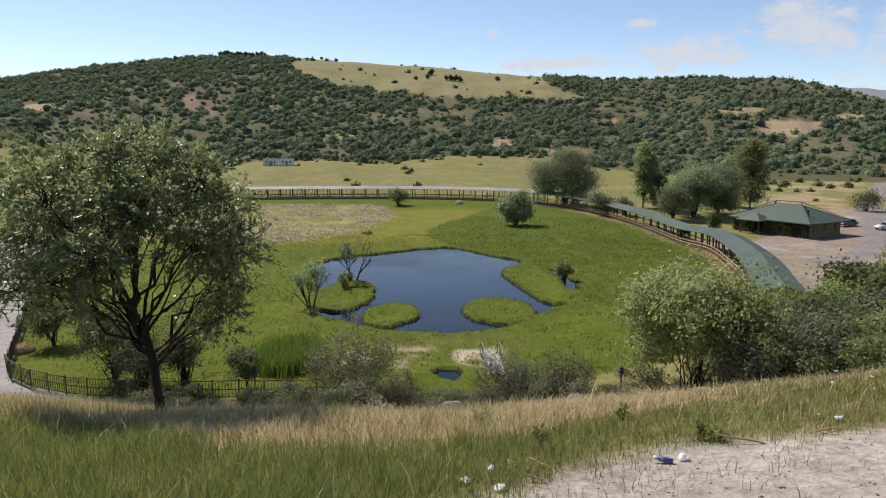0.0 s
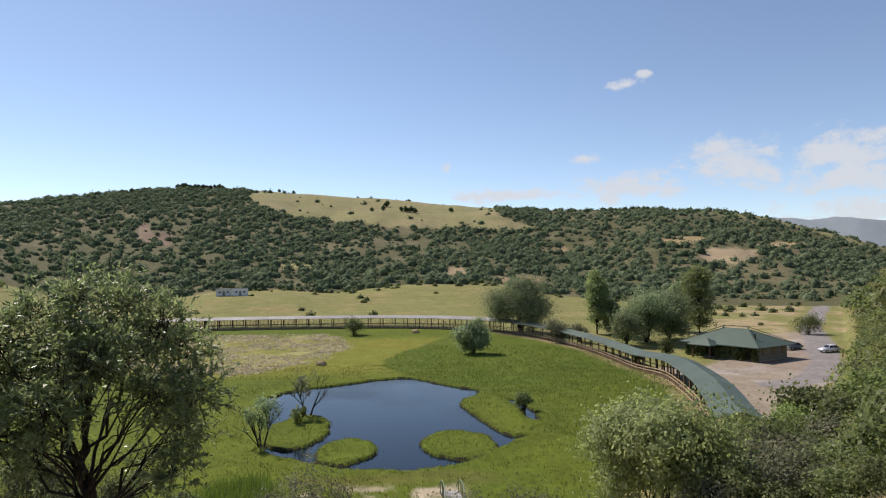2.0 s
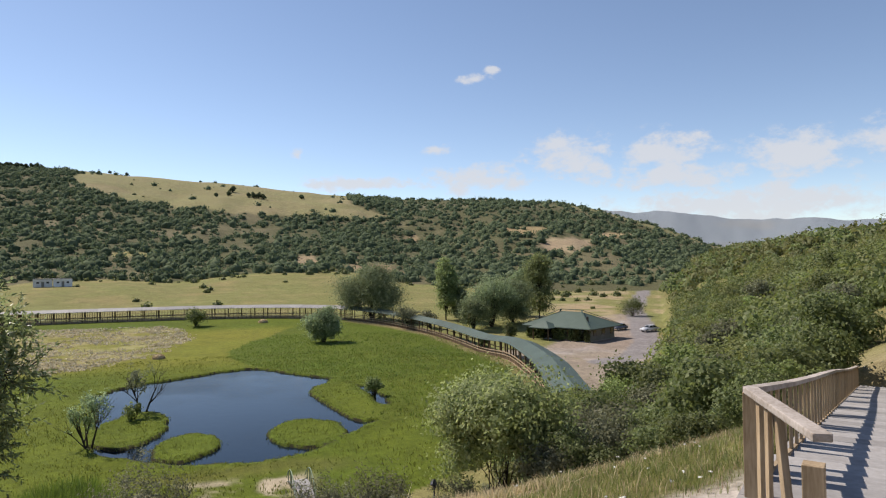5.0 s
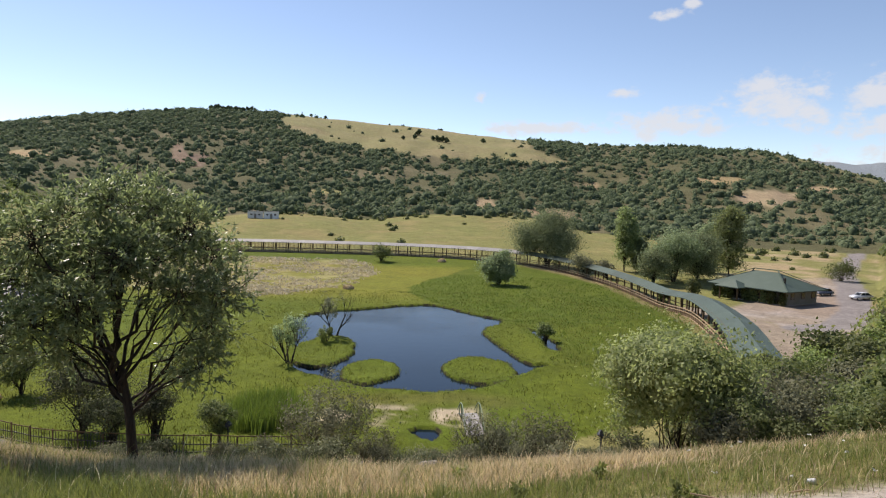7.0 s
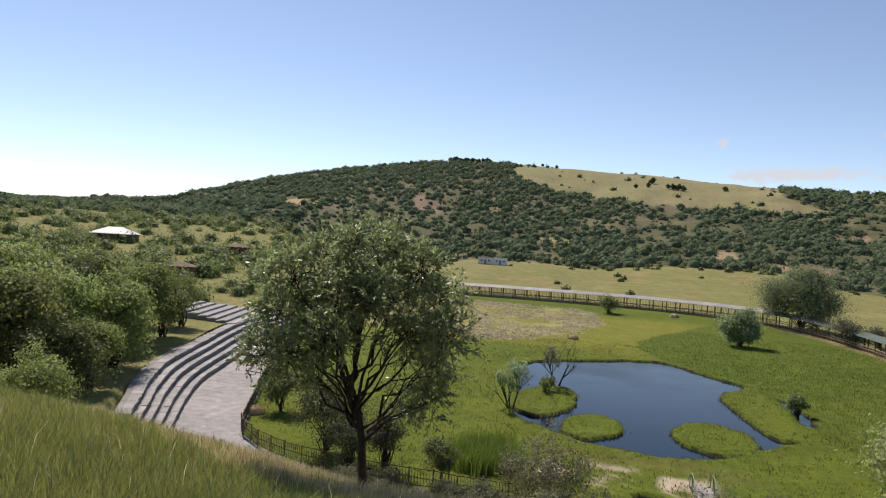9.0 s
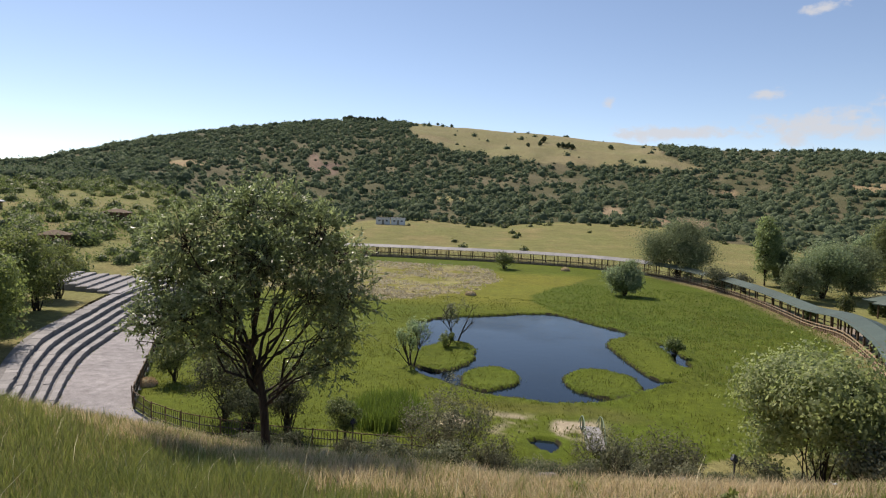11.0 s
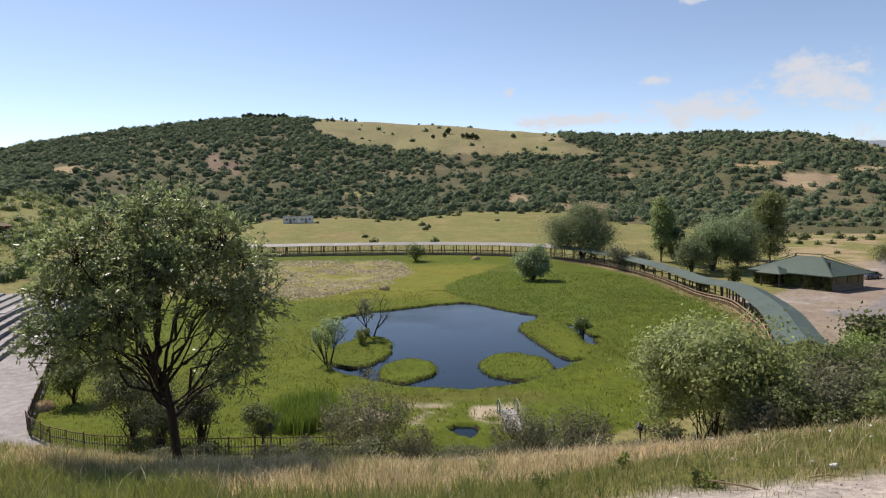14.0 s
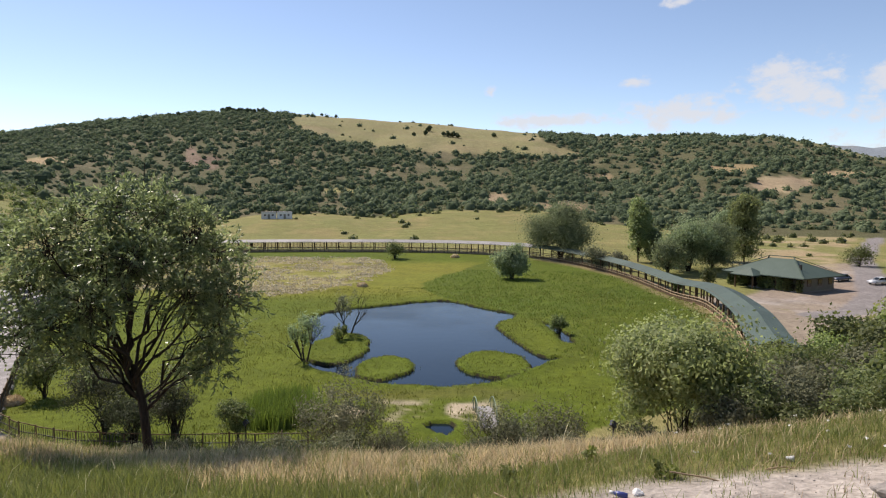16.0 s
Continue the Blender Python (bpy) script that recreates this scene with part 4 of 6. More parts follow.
def restaurant():
    l, w = 15.2, 10.2
    x, y = 66.3, 125.3
    z = floor_at(x, y) + 0.02
    t = thing("restaurant_building", "single-storey building with green hipped roof and vine-covered porch", "building", x, y, z, 118)
    b = bmesh.new()
    hip_roof(b, l, w, 1.1, 2.75, 2.8)
    roof = part("roof", b, ROOF, t, "dull green sheet-metal hipped roof")
    for s in (-1, 1):
        for e in (-1, 1):
            b = bmesh.new()
            beam(b, (s * (l / 2 + 1.1), e * (w / 2 + 1.1), 2.78), (s * (l - w) / 2, 0, 5.98), 0.22, 0.1)
            part("hip_cap", b, ROOF, roof)
    b = bmesh.new()
    beam(b, (-(l - w) / 2, 0, 5.98), ((l - w) / 2, 0, 5.98), 0.25, 0.12)
    part("ridge_cap", b, ROOF, roof)
    box_part("chimney_pipe", IRON, roof, (0.35, 0.35, 1.5), (-5.9, 3.0, 4.2), bevel=0.02)
    # the porch side faces the marsh (+y of the house), the closed end its -x side
    for nm, sx, sy, ax, ay in (("wall", 0.3, w - 0.6, -l / 2 + 0.3, 0), ("wall", 0.3, w - 0.6, l / 2 - 0.3, 0), ("wall", l - 0.9, 0.3, 0, -w / 2 + 0.3),
                               ("wall", l - 0.9, 0.3, 0, w / 2 - 3.0)):
        box_part(nm, PLASTER, t, (sx, sy, 2.75), (ax, ay, 1.36), bevel=0.0)
    box_part("plinth", STONE, t, (l, w, 0.35), (0, 0, 0.0), bevel=0.03)
    for k in range(7):
        box_part("post", WOOD_DARK, t, (0.24, 0.24, 2.75), (-l / 2 + 0.2 + k * (l - 0.4) / 6, w / 2 - 0.1, 1.37), bevel=0.02)
    for k in range(5):
        wdw = box_part("window", WOOD_DARK, t, (2.2, 0.1, 1.4), (-5.8 + k * 2.9, w / 2 - 2.82, 1.55), bevel=0.01)
        box_part("pane", GLASS_DARK, wdw, (0.98, 0.04, 1.24), (-0.52, 0.05, 0), bevel=0)
        box_part("pane", GLASS_DARK, wdw, (0.98, 0.04, 1.24), (0.52, 0.05, 0), bevel=0)
    for k in range(3):
        wdw = box_part("window", WOOD_DARK, t, (0.1, 1.1, 1.2), (-l / 2 + 0.12, -3.6 + k * 3.2, 1.7), bevel=0.01)
        box_part("pane", GLASS_DARK, wdw, (0.04, 0.95, 1.05), (-0.05, 0, 0), bevel=0)
    # small hipped roof over the entrance
    b = bmesh.new()
    hip_roof(b, 4.4, 3.6, 0.4, 0, 1.25)
    ent = part("porch_roof", b, ROOF, t)
    ent.matrix_basis = pose(2.4, w / 2 + 1.2, 2.62)
    for s in (-1.9, 1.9):
        box_part("post", WOOD_DARK, t, (0.24, 0.24, 2.6), (2.4 + s, w / 2 + 2.6, 1.3), bevel=0.02)
    # vines between the posts
    rng = np.random.default_rng(11)
    for cx, hw, top in ((-7.2, 0.6, 2.3), (-4.9, 0.7, 2.6), (-3.3, 0.6, 2.5), (-1.0, 0.9, 2.7), (0.5, 0.7, 2.6), (4.6, 1.3, 2.7), (5.9, 1.0, 2.9), (7.2, 0.7, 2.2)):
        n = int(900 * hw)
        c = np.stack([cx + rng.normal(0, hw * 0.5, n), w / 2 + 0.1 + rng.normal(0, 0.28, n), rng.uniform(0.15, top, n)], 1)
        put("vine", leaves_mesh("vine", LEAF, c, 0.34, 0.26, rng), t, "climbing vine of dark green leaves")


# ---- stone seating steps on the left ----
def offset_line(pts, d):
    out = []
    for i, p in enumerate(pts):
        a, b = Vector(pts[max(i - 1, 0)]), Vector(pts[min(i + 1, len(pts) - 1)])
        w = (b - a).normalized()
        f = i / (len(pts) - 1)
        out.append(Vector((p[0] - w.y * d * (1 + 0.9 * f), p[1] + w.x * d * (1 + 0.9 * f))))
    return out


TREAD = 0.58


def seating():
    t = thing("stone_seating", "curved tiers of pale stone seating steps around a plaza", "steps")
    rng = random.Random(23)
    for k in range(5):
        inner, outer = offset_line(STEPS_ARC, TREAD * k), offset_line(STEPS_ARC, TREAD * (k + 1) + (0.5 if k == 4 else 0))
        z = 0.42 * (k + 1)
        for i in range(len(inner) - 1):
            a, b, c, d = inner[i], inner[i + 1], outer[i + 1], outer[i]
            j = rng.uniform(0.01, 0.035)
            drop = rng.uniform(-0.035, 0.02)
            b2, c2 = a.lerp(b, 1 - j), d.lerp(c, 1 - j)
            bm = quad_bm([(a.x, a.y, z), (b2.x, b2.y, z), (c2.x, c2.y, z), (d.x, d.y, z)], 0.42 * (k + 1) + 0.5)
            part("step_block", bm, STEP_STONE, t)
            # lighter nosing slab over the front of each block
            e = 0.62
            a3, b3 = a.lerp(d, rng.uniform(-0.1, 0.02)), b2.lerp(c2, rng.uniform(-0.1, 0.02))
            d3, c3 = a.lerp(d, e), b2.lerp(c2, e)
            part("seat_slab", quad_bm([(a3.x, a3.y, z + 0.07 + drop), (b3.x, b3.y, z + 0.07 + drop), (c3.x, c3.y, z + 0.07 + drop), (d3.x, d3.y, z + 0.07 + drop)], 0.066), CONCRETE, t)


def upper_terraces():
    t = thing("upper_terrace_steps", "broad upper stone terrace steps beside the seating", "steps")
    for k in range(8):
        x, y = -60.5 - 1.45 * k, 86.5 - 0.55 * k
        slab = box_part("terrace_step", STEP_STONE, t, (1.55, 19 - 1.3 * k, 1.6), (x, y, 1.4 + 0.22 * k), (0, 0, 20), 0.03)
        box_part("terrace_paving", CONCRETE, slab, (0.95, 18.6 - 1.3 * k, 0.06), (0.25, 0, 0.83), (0, 0, 0), 0.01)


# ---- iron fence along plaza and near path ----
def plaza_fence():
    t = thing("path_fence", "dark iron and wood fence along the plaza edge", "fence")
    pts = resample(LEFT_FENCE[:-5] + [(-6.2, 37.7)], 1.55)
    bm = bmesh.new()
    beam(bm, (0, 0, -0.51), (0, 0, 0.51), 0.025, 0.025)
    bar = bpy.data.meshes.new("bar")
    bm.to_mesh(bar)
    bm.free()
    bar.materials.append(IRON)
    rest, lean = bmesh.new(), random.Random(12)
    for i, p in enumerate(pts):
        b = bmesh.new()
        z = 0.0
        beam(b, (p.x, p.y, z - 0.3), (p.x + lean.uniform(-0.07, 0.07), p.y + lean.uniform(-0.07, 0.07), z + lean.uniform(1.18, 1.34)), 0.075, 0.075)
        part("post", b, WOOD_DARK, t)
        if i < len(pts) - 1:
            q = pts[i + 1]
            for h in (1.18, 0.66, 0.2):
                b = bmesh.new()
                beam(b, (p.x, p.y, z + h + lean.uniform(-0.04, 0.04)), (q.x, q.y, z + h + lean.uniform(-0.04, 0.04)), 0.045, 0.055)
                part("rail", b, IRON if h < 1 else WOOD_DARK, t)
            for k in range(1, 8):
                c = p.lerp(q, k / 8)
                if -30 < p.x < 24 and p.y < 52:
                    put("bar", bar, t, place=pose(c.x, c.y, 0.61))
                else:
                    beam(rest, (c.x, c.y, z + 0.1), (c.x, c.y, z + 1.12), 0.025, 0.025)
    part("fence_infill", rest, IRON, t)["kind"] = "stuff"


# ---- stairs with wooden rail beside the viewpoint ----


def plank(name, t, foot, top, way, width=0.13, thick=0.035, lean=0.0):
    """An upright board, its broad side along the given way."""
    h = top - foot.z
    b = bmesh.new()
    box(b, -width / 2, width / 2, -thick / 2, thick / 2, -h / 2, h / 2, None, 0.006)
    o = part(name, b, WOOD, t)
    o.matrix_basis = pose(foot.x, foot.y, foot.z + h / 2, 0, lean, math.degrees(math.atan2(way.y, way.x)))
    return o


def stair_rail():
    t = thing("stair_railing", "weathered timber stair railing with upright boards and flat handrail", "railing")

    def at(d, z):
        p = STAIR_A + STAIR_WAY * d
        return Vector((p.x, p.y, z - STAIR_FALL * max(d, 0)))

    floor, rng = 12.84, random.Random(5)
    near_end = STAIR_A + Vector((-0.72, -1.44, 0))
    back = (near_end - STAIR_A).normalized()
    plank("corner_post", t, at(0, floor - 0.3), 13.76, STAIR_WAY, 0.13, 0.12)
    b = bmesh.new()
    box(b, -0.82, 0.82, -0.065, 0.065, -0.03, 0.03, None, 0.012)
    part("handrail", b, WOOD_GREY, t).matrix_basis = pose(*(STAIR_A.xy.lerp(near_end.xy, 0.5)), 13.78, 0, 0, math.degrees(math.atan2(back.y, back.x)))
    knots = [(d, 0.025 * math.sin(d * 1.7)) for d in range(0, 31, 3)]
    for (d0, w0), (d1, w1) in zip(knots[:-1], knots[1:]):
        b = bmesh.new()
        beam(b, at(d0, 13.78 + w0), at(d1 + 0.02, 13.78 + w1), 0.13, 0.055)
        part("handrail", b, WOOD_GREY, t)
    plank("newel_post", t, Vector((near_end.x - 0.14, near_end.y - 0.06, floor - 0.3)), 13.64, STAIR_WAY, 0.13, 0.13)
    brace = plank("brace", t, Vector((STAIR_A.x - 0.24, STAIR_A.y - 0.62, floor - 0.1)), 13.72, back, 0.1, 0.06, -16)
    for f in (0.16, 0.3):
        q = STAIR_A.lerp(near_end, f)
        plank("baluster", t, Vector((q.x, q.y, floor)), 13.75, back, 0.1)
    for k in range(1, 50):
        d = 0.6 * k
        plank("baluster", t, at(d, floor - 0.05), 13.75 - STAIR_FALL * d, STAIR_WAY, rng.uniform(0.14, 0.2), 0.03, rng.uniform(-3, 3))
    b = bmesh.new()
    beam(b, at(0, floor + 0.04), at(30, floor + 0.04), 0.05, 0.09)
    part("bottom_rail", b, WOOD, t)


def stairs():
    t = thing("stone_stairs", "pale stone stairs descending the hillside beside a railing", "stairs")
    side = Vector((STAIR_WAY.y, -STAIR_WAY.x, 0))
    for k in range(-2, 40):
        d0, d1 = 0.75 * k, 0.75 * k + 0.74
        z = 12.82 - STAIR_FALL * 0.75 * max(k, 0)
        p = [STAIR_A + STAIR_WAY * d + side * s for d, s in ((d0, -0.12), (d1, -0.12), (d1, 1.9), (d0, 1.9))]
        part("step", quad_bm([(q.x, q.y, z) for q in p], 0.45), CONCRETE, t)


covered_walkway()
restaurant()
seating()
upper_terraces()
plaza_fence()
stair_rail()
stairs()

# ---- trees and bushes ----
def spot(az, d):
    """A place on the ground by direction from the viewpoint (degrees to the right of straight ahead) and distance."""
    x, y = d * math.sin(radians(az)), d * math.cos(radians(az))
    return x, y, floor_at(x, y)


def stand(t, az, d, turn=0, size=1.0, sink=0.0):
    x, y, z = spot(az, d)
    t.matrix_basis = pose(x, y, z - sink, 0, 0, turn) @ Matrix.Scale(size, 4)
    return t


def foreground_willow():
    """The willow on the brow: a trunk forking low into rising limbs, a broad lobed crown of narrow leaves in sprays along the twigs."""
    rng = np.random.default_rng(4)
    t = thing("willow_tree", "leafy willow tree with dark forked trunk on the grassy brow", "tree")
    # lobes of the crown: across, deep, height, radius
    lobes = np.array([(-1.72, 0.1, 2.25, 0.42), (-1.25, -0.5, 2.45, 0.48), (-1.62, 0.3, 2.95, 0.48), (-1.3, -0.2, 3.5, 0.52), (-0.85, 0.4, 3.85, 0.42),
                      (-0.35, -0.2, 4.0, 0.46), (0.2, 0.3, 3.95, 0.46), (0.62, -0.2, 3.65, 0.48), (1.0, 0.3, 3.2, 0.46), (1.0, -0.4, 2.75, 0.46),
                      (0.98, 0.1, 2.2, 0.44), (0.8, -0.4, 1.7, 0.36), (0.5, 0.5, 1.5, 0.3), (-0.25, -0.95, 3.3, 0.5), (-0.75, -1.0, 2.75, 0.42),
                      (0.2, 1.0, 3.2, 0.52), (-0.8, 1.0, 3.1, 0.52), (0.45, -0.85, 2.75, 0.42), (-0.9, 0.2, 1.9, 0.34), (-0.3, 0.0, 3.3, 0.55), (-0.9, 0.1, 3.0, 0.42)])
    lobes[:, 0] += 0.1
    fork = {k: (-0.04 - 0.06 * k, 0.0, 0.95 + 0.18 * k) for k in range(5)}
    paths = [[(0.03, 0, -0.3, 0.1), (0.01, 0, 0.1, 0.08), (-0.02, 0, 0.5, 0.068), (-0.05, 0.01, 0.95, 0.064), (-0.1, 0.01, 1.3, 0.054), (-0.16, 0, 1.7, 0.045)]]
    for q in lobes:
        k = min(4, max(0, int((q[2] - 1.3) / 0.5)))
        a = fork[k]
        limb = bough(rng, a, q[:3], 0.03, 0.01, 7, 0.32)
        paths.append(limb)
        for _ in range(3):                                # side limbs
            i = int(rng.integers(2, 6))
            paths.append(bough(rng, limb[i][:3], q[:3] + rng.normal(0, 0.7 * q[3], 3), limb[i][3] * 0.6, 0.006, 4, 0.35))
    leaves, ways = [], []
    for q in lobes:
        for _ in range(int(43 * (q[3] / 0.45) ** 2)):
            d = rng.normal(size=3) + [0, 0, 0.35]
            d /= np.linalg.norm(d)
            tip = q[:3] + d * q[3] * rng.uniform(0.5, 1.18) * [1, 1, 0.95]
            back = q[:3] + d * q[3] * 0.05 + rng.normal(0, 0.06, 3)
            twig = bough(rng, back, tip, 0.007, 0.002, 3, 0.5)
            paths.append(twig)
            for _ in range(4):
                f = rng.uniform(0.35, 1.0)
                a = np.array(twig[1][:3]) * (1 - f) + np.array(twig[3][:3]) * f
                w = d * 0.7 + rng.normal(0, 0.6, 3) + [0, 0, 0.15]
                w /= np.linalg.norm(w)
                long = rng.uniform(0.14, 0.34)
                n = 9
                along = np.linspace(0.15, 1.0, n)[:, None]
                side = rng.normal(0, 0.5, (n, 3))
                leaves.append(a + w * long * along + side * 0.035 - [0, 0, 0.03] * along ** 2)
                ways.append(w * 0.8 + side - [0, 0, 0.25])
    for x, y, z, up in ((-0.42, 0.1, 4.3, 0.42), (0.3, 0.2, 4.25, 0.36), (-0.95, 0.3, 4.1, 0.3), (-1.5, 0.0, 3.8, 0.22), (0.75, 0.1, 3.95, 0.22)):
        top = np.array([x + 0.05, y, z + up])
        paths.append(bough(rng, (x, y, z - 0.5), top, 0.008, 0.002, 3, 0.3))
        for f in np.linspace(0.3, 1, 34):
            leaves.append((np.array([[x, y, z - 0.4]]) * (1 - f) + top * f) + rng.normal(0, 0.035, (1, 3)))
            ways.append(rng.normal(0, 0.5, (1, 3)) + [0, 0, 0.5])
    v, f = tubes(paths, 6)
    put("trunk", mesh_of("trunk", v, f, BARK, True), t)
    c, d = np.concatenate(leaves), np.concatenate(ways)
    n = len(c)
    d /= np.linalg.norm(d, axis=1, keepdims=True)
    s = np.cross(d, rng.normal(size=(n, 3)))
    s /= np.linalg.norm(s, axis=1, keepdims=True) + 1e-9
    up = np.cross(d, s)
    l, w = 0.098 * rng.uniform(0.6, 1.25, (n, 1)), 0.027 * rng.uniform(0.7, 1.3, (n, 1))
    # a narrow leaf folded along its rib, its tip hanging a little
    v = np.stack([c - d * l * 0.5, c + s * w * 0.5 + up * w * 0.2, c + d * l * 0.5 - up * l * 0.12, c - s * w * 0.5 + up * w * 0.2], 1).reshape(-1, 3)
    put("crown", mesh_of("crown", v, np.arange(4 * n).reshape(n, 4), WILLOW), t)
    return t


stand(foreground_willow(), -24.5, 10.3, 24.5, 1.0, 0.12)

shrub = tree("shrub", "large rounded shrub with pale green leaves on the brow", 5.0, 4.6, PALE_LEAF, 21, 30000, (0.14, 0.075), 9, 0.05, 0.15, "shrub", 0.2, 24, 0.2, True, 0.4, 0.35)
stand(shrub, 21.5, 22, 30)
for seed, az, d, h, w, mat, n, lab in ((31, -8.6, 29, 5.0, 3.8, LEAF_GREY, 5600, "sparse grey-green bush beside the path fence"), (32, -4.2, 30, 2.6, 3.0, LEAF_GREY, 2400, "low grey bush beside the path fence"),
                                       (33, 5.6, 28, 3.2, 2.8, LEAF_GREY, 2700, "grey-green bush above the rocks"), (34, 10.6, 28, 3.4, 3.1, LEAF_GREY, 3000, "grey-green bush above the rocks"),
                                       (35, 8.0, 30, 3.0, 2.6, LEAF_GREY, 3000, "grey-green bush above the rocks")):
    stand(tree("bush", lab, h, w, mat, seed, n, (0.13, 0.06), 11, 0.03, 0.1, "bush", 0.05, 30, at_tips=0.85), az, d, seed * 40)
for seed, az, d, h, w, mat, n, st, lab in ((41, -17.7, 41, 2.9, 2.5, LEAF, 5200, 1, "small dark green tree beside the path fence"), (42, -31.9, 57, 4.1, 3.6, LEAF, 3000, 2, "small tree with thin stems on the marsh edge"),
                                           (43, -28.0, 46, 5.4, 6.4, LEAF_DARK, 12000, 5, "grey-green willow bush inside the fence"), (44, -22.6, 42, 4.2, 2.8, LEAF_DARK, 5600, 2, "small dark tree inside the fence"),
                                           (45, -25.8, 43, 3.6, 3.8, LEAF_DARK, 5200, 4, "grey-green willow bush inside the fence"), (46, -11.9, 60.5, 5.2, 2.9, WILLOW_PALE, 1700, 3, "thin grey-leaved tree on the islet"),
                                           (47, -8.1, 72.5, 6.0, 2.6, LEAF_GREY, 900, 2, "thin grey-leaved tree on the islet"), (48, -8.9, 70, 2.0, 2.6, LEAF_BRIGHT, 1300, 4, "low green bush on the islet"),
                                           (49, 10.6, 73, 2.4, 2.3, LEAF, 1800, 4, "dark bush beside a small pool"), (50, -4.1, 162, 4.4, 5.4, LEAF, 2200, 4, "round green bush before the walkway"),
                                           (51, 6.3, 125, 7.2, 6.0, WILLOW_PALE, 16000, 3, "small rounded willow in the reeds"), (52, 10.4, 163, 14.6, 15.0, WILLOW_SOFT, 46000, 2, "big rounded willow beside the walkway"),
                                           (53, 13.6, 149, 5.2, 6.6, LEAF_GREY, 2600, 5, "grey-leaved bush beside the walkway"), (54, 15.6, 152, 4.4, 4.4, LEAF_GREY, 1500, 4, "grey-leaved bush beside the walkway"),
                                           (55, 21.0, 158, 12.0, 11.0, WILLOW_SOFT, 26000, 2, "willow tree behind the walkway"), (56, 22.8, 164, 11.5, 9.5, WILLOW_SOFT, 24000, 2, "willow tree behind the walkway"),
                                           (57, 19.4, 152, 8.5, 7.0, WILLOW_SOFT, 6000, 3, "dark tree behind the walkway"), (58, 22.6, 137, 4.2, 3.2, LEAF, 1500, 3, "small tree beside the building"),
                                           (59, 33.0, 186, 5.4, 8.0, LEAF, 2400, 4, "round bush beside the road"), (60, 20.2, 118, 3.0, 2.2, LEAF, 900, 3, "small bush before the walkway")):
    leaf = (0.14, 0.06) if d < 50 else ((0.22, 0.1) if d < 90 else (0.34, 0.21))
    stand(tree("willow" if "willow" in lab and h > 6 else ("tree" if "tree" in lab else "bush"), lab, h, w, mat, seed, n, leaf, st, 0.05 + h * 0.012, 0.2, "tree" if h > 3 else "bush",
               0.1 if d < 90 else 0.0, 30, fill=0.7 if d > 90 else 0.5, at_tips=0.8 if "islet" in lab else 0.4), az, d, seed * 33)
for seed, az, d, h, w in ((61, 17.0, 168, 16.5, 6.0), (62, 18.2, 170, 9.0, 4.6), (63, 25.2, 178, 18.5, 7.8), (64, 23.8, 184, 14.0, 8.0)):
    stand(tree("poplar_tree", "tall narrow poplar tree behind the walkway", h, w, LEAF_POPLAR if seed in (61, 63) else WILLOW_SOFT, seed, 15000, (0.42, 0.26), 1, 0.2, 0.1, "tree", 0.03, 40, fill=0.7), az, d, seed * 20)

# woods above the seating steps
wood = [tree("woodland_tree", "green broadleaf tree above the stone seating", 8.5, 7.0, m, 70 + i, 13000, (0.24, 0.14), 2, 0.16, 0.2, "tree", 0.05, 18) for i, m in enumerate((LEAF_BRIGHT, LEAF, LEAF_BRIGHT))]
for t in wood:
    tagged(t, group="trees above the seating")
rngw = random.Random(8)
LEFT_TREES = [(-49.5, 62, 1.0), (-47.5, 72, 1.05), (-45.2, 66, 0.9), (-43.2, 80, 0.95), (-41.6, 84, 0.8), (-46.3, 92, 1.0), (-51, 80, 1.1), (-48.8, 50, 0.7), (-40.2, 93, 0.7), (-52, 55, 1.0), (-55, 70, 1.2), (-58, 60, 1.1), (-46.6, 58, 0.6), (-44.2, 74, 0.6), (-50.5, 44, 0.55), (-42.6, 92, 0.7)]
for i, (az, d, k) in enumerate(LEFT_TREES):
    k *= 1.2
    t = wood[i] if i < 3 else copy_thing(wood[i % 3], Matrix())
    x, y, z = spot(az, d)
    t.matrix_basis = pose(x, y, z - 0.1, 0, 0, rngw.uniform(0, 360)) @ Matrix.Scale(k, 4)

# bushes that hide the near end of the walkway
for seed, az, d, h, w, mat in ((89, 28.4, 55.5, 4.6, 5.0, LEAF_BRIGHT), (90, 28.2, 46, 4.2, 4.2, LEAF_BRIGHT), (91, 30.2, 48, 4.4, 4.4, LEAF), (92, 31.8, 53, 4.4, 4.8, LEAF_BRIGHT), (93, 26.6, 40, 3.6, 3.6, LEAF_GREY), (94, 28.6, 33, 3.6, 3.8, LEAF_GREY), (95, 31.2, 36, 3.6, 4.2, LEAF)):
    stand(tree("bush", "dense hillside bush beside the end of the walkway", h, w, mat, seed, 5200, (0.19, 0.11), 5, 0.05, 0.12, "bush", 0.03, 30), az, d, seed * 25)

# grey twiggy bushes and dark ones beside the pale shrub
for seed, az, d, h, w, mat, n, lab in ((141, 25.6, 20.0, 2.3, 2.1, LEAF_GREY, 3600, "grey twiggy bush beside the pale shrub"), (142, 27.6, 20.5, 2.2, 2.2, LEAF, 6000, "dark green bush on the brow"),
                                       (143, 31.0, 21.5, 2.6, 3.0, LEAF_GREY, 6000, "grey-green bush on the brow"), (144, 17.8, 21.5, 0.9, 1.6, LEAF_GREY, 1600, "low grey bush at the foot of the pale shrub")):
    stand(tree("bush", lab, h, w, mat, seed, n, (0.1, 0.05), 8, 0.03, 0.1, "bush", 0.04, 30, at_tips=0.6), az, d, seed * 17)

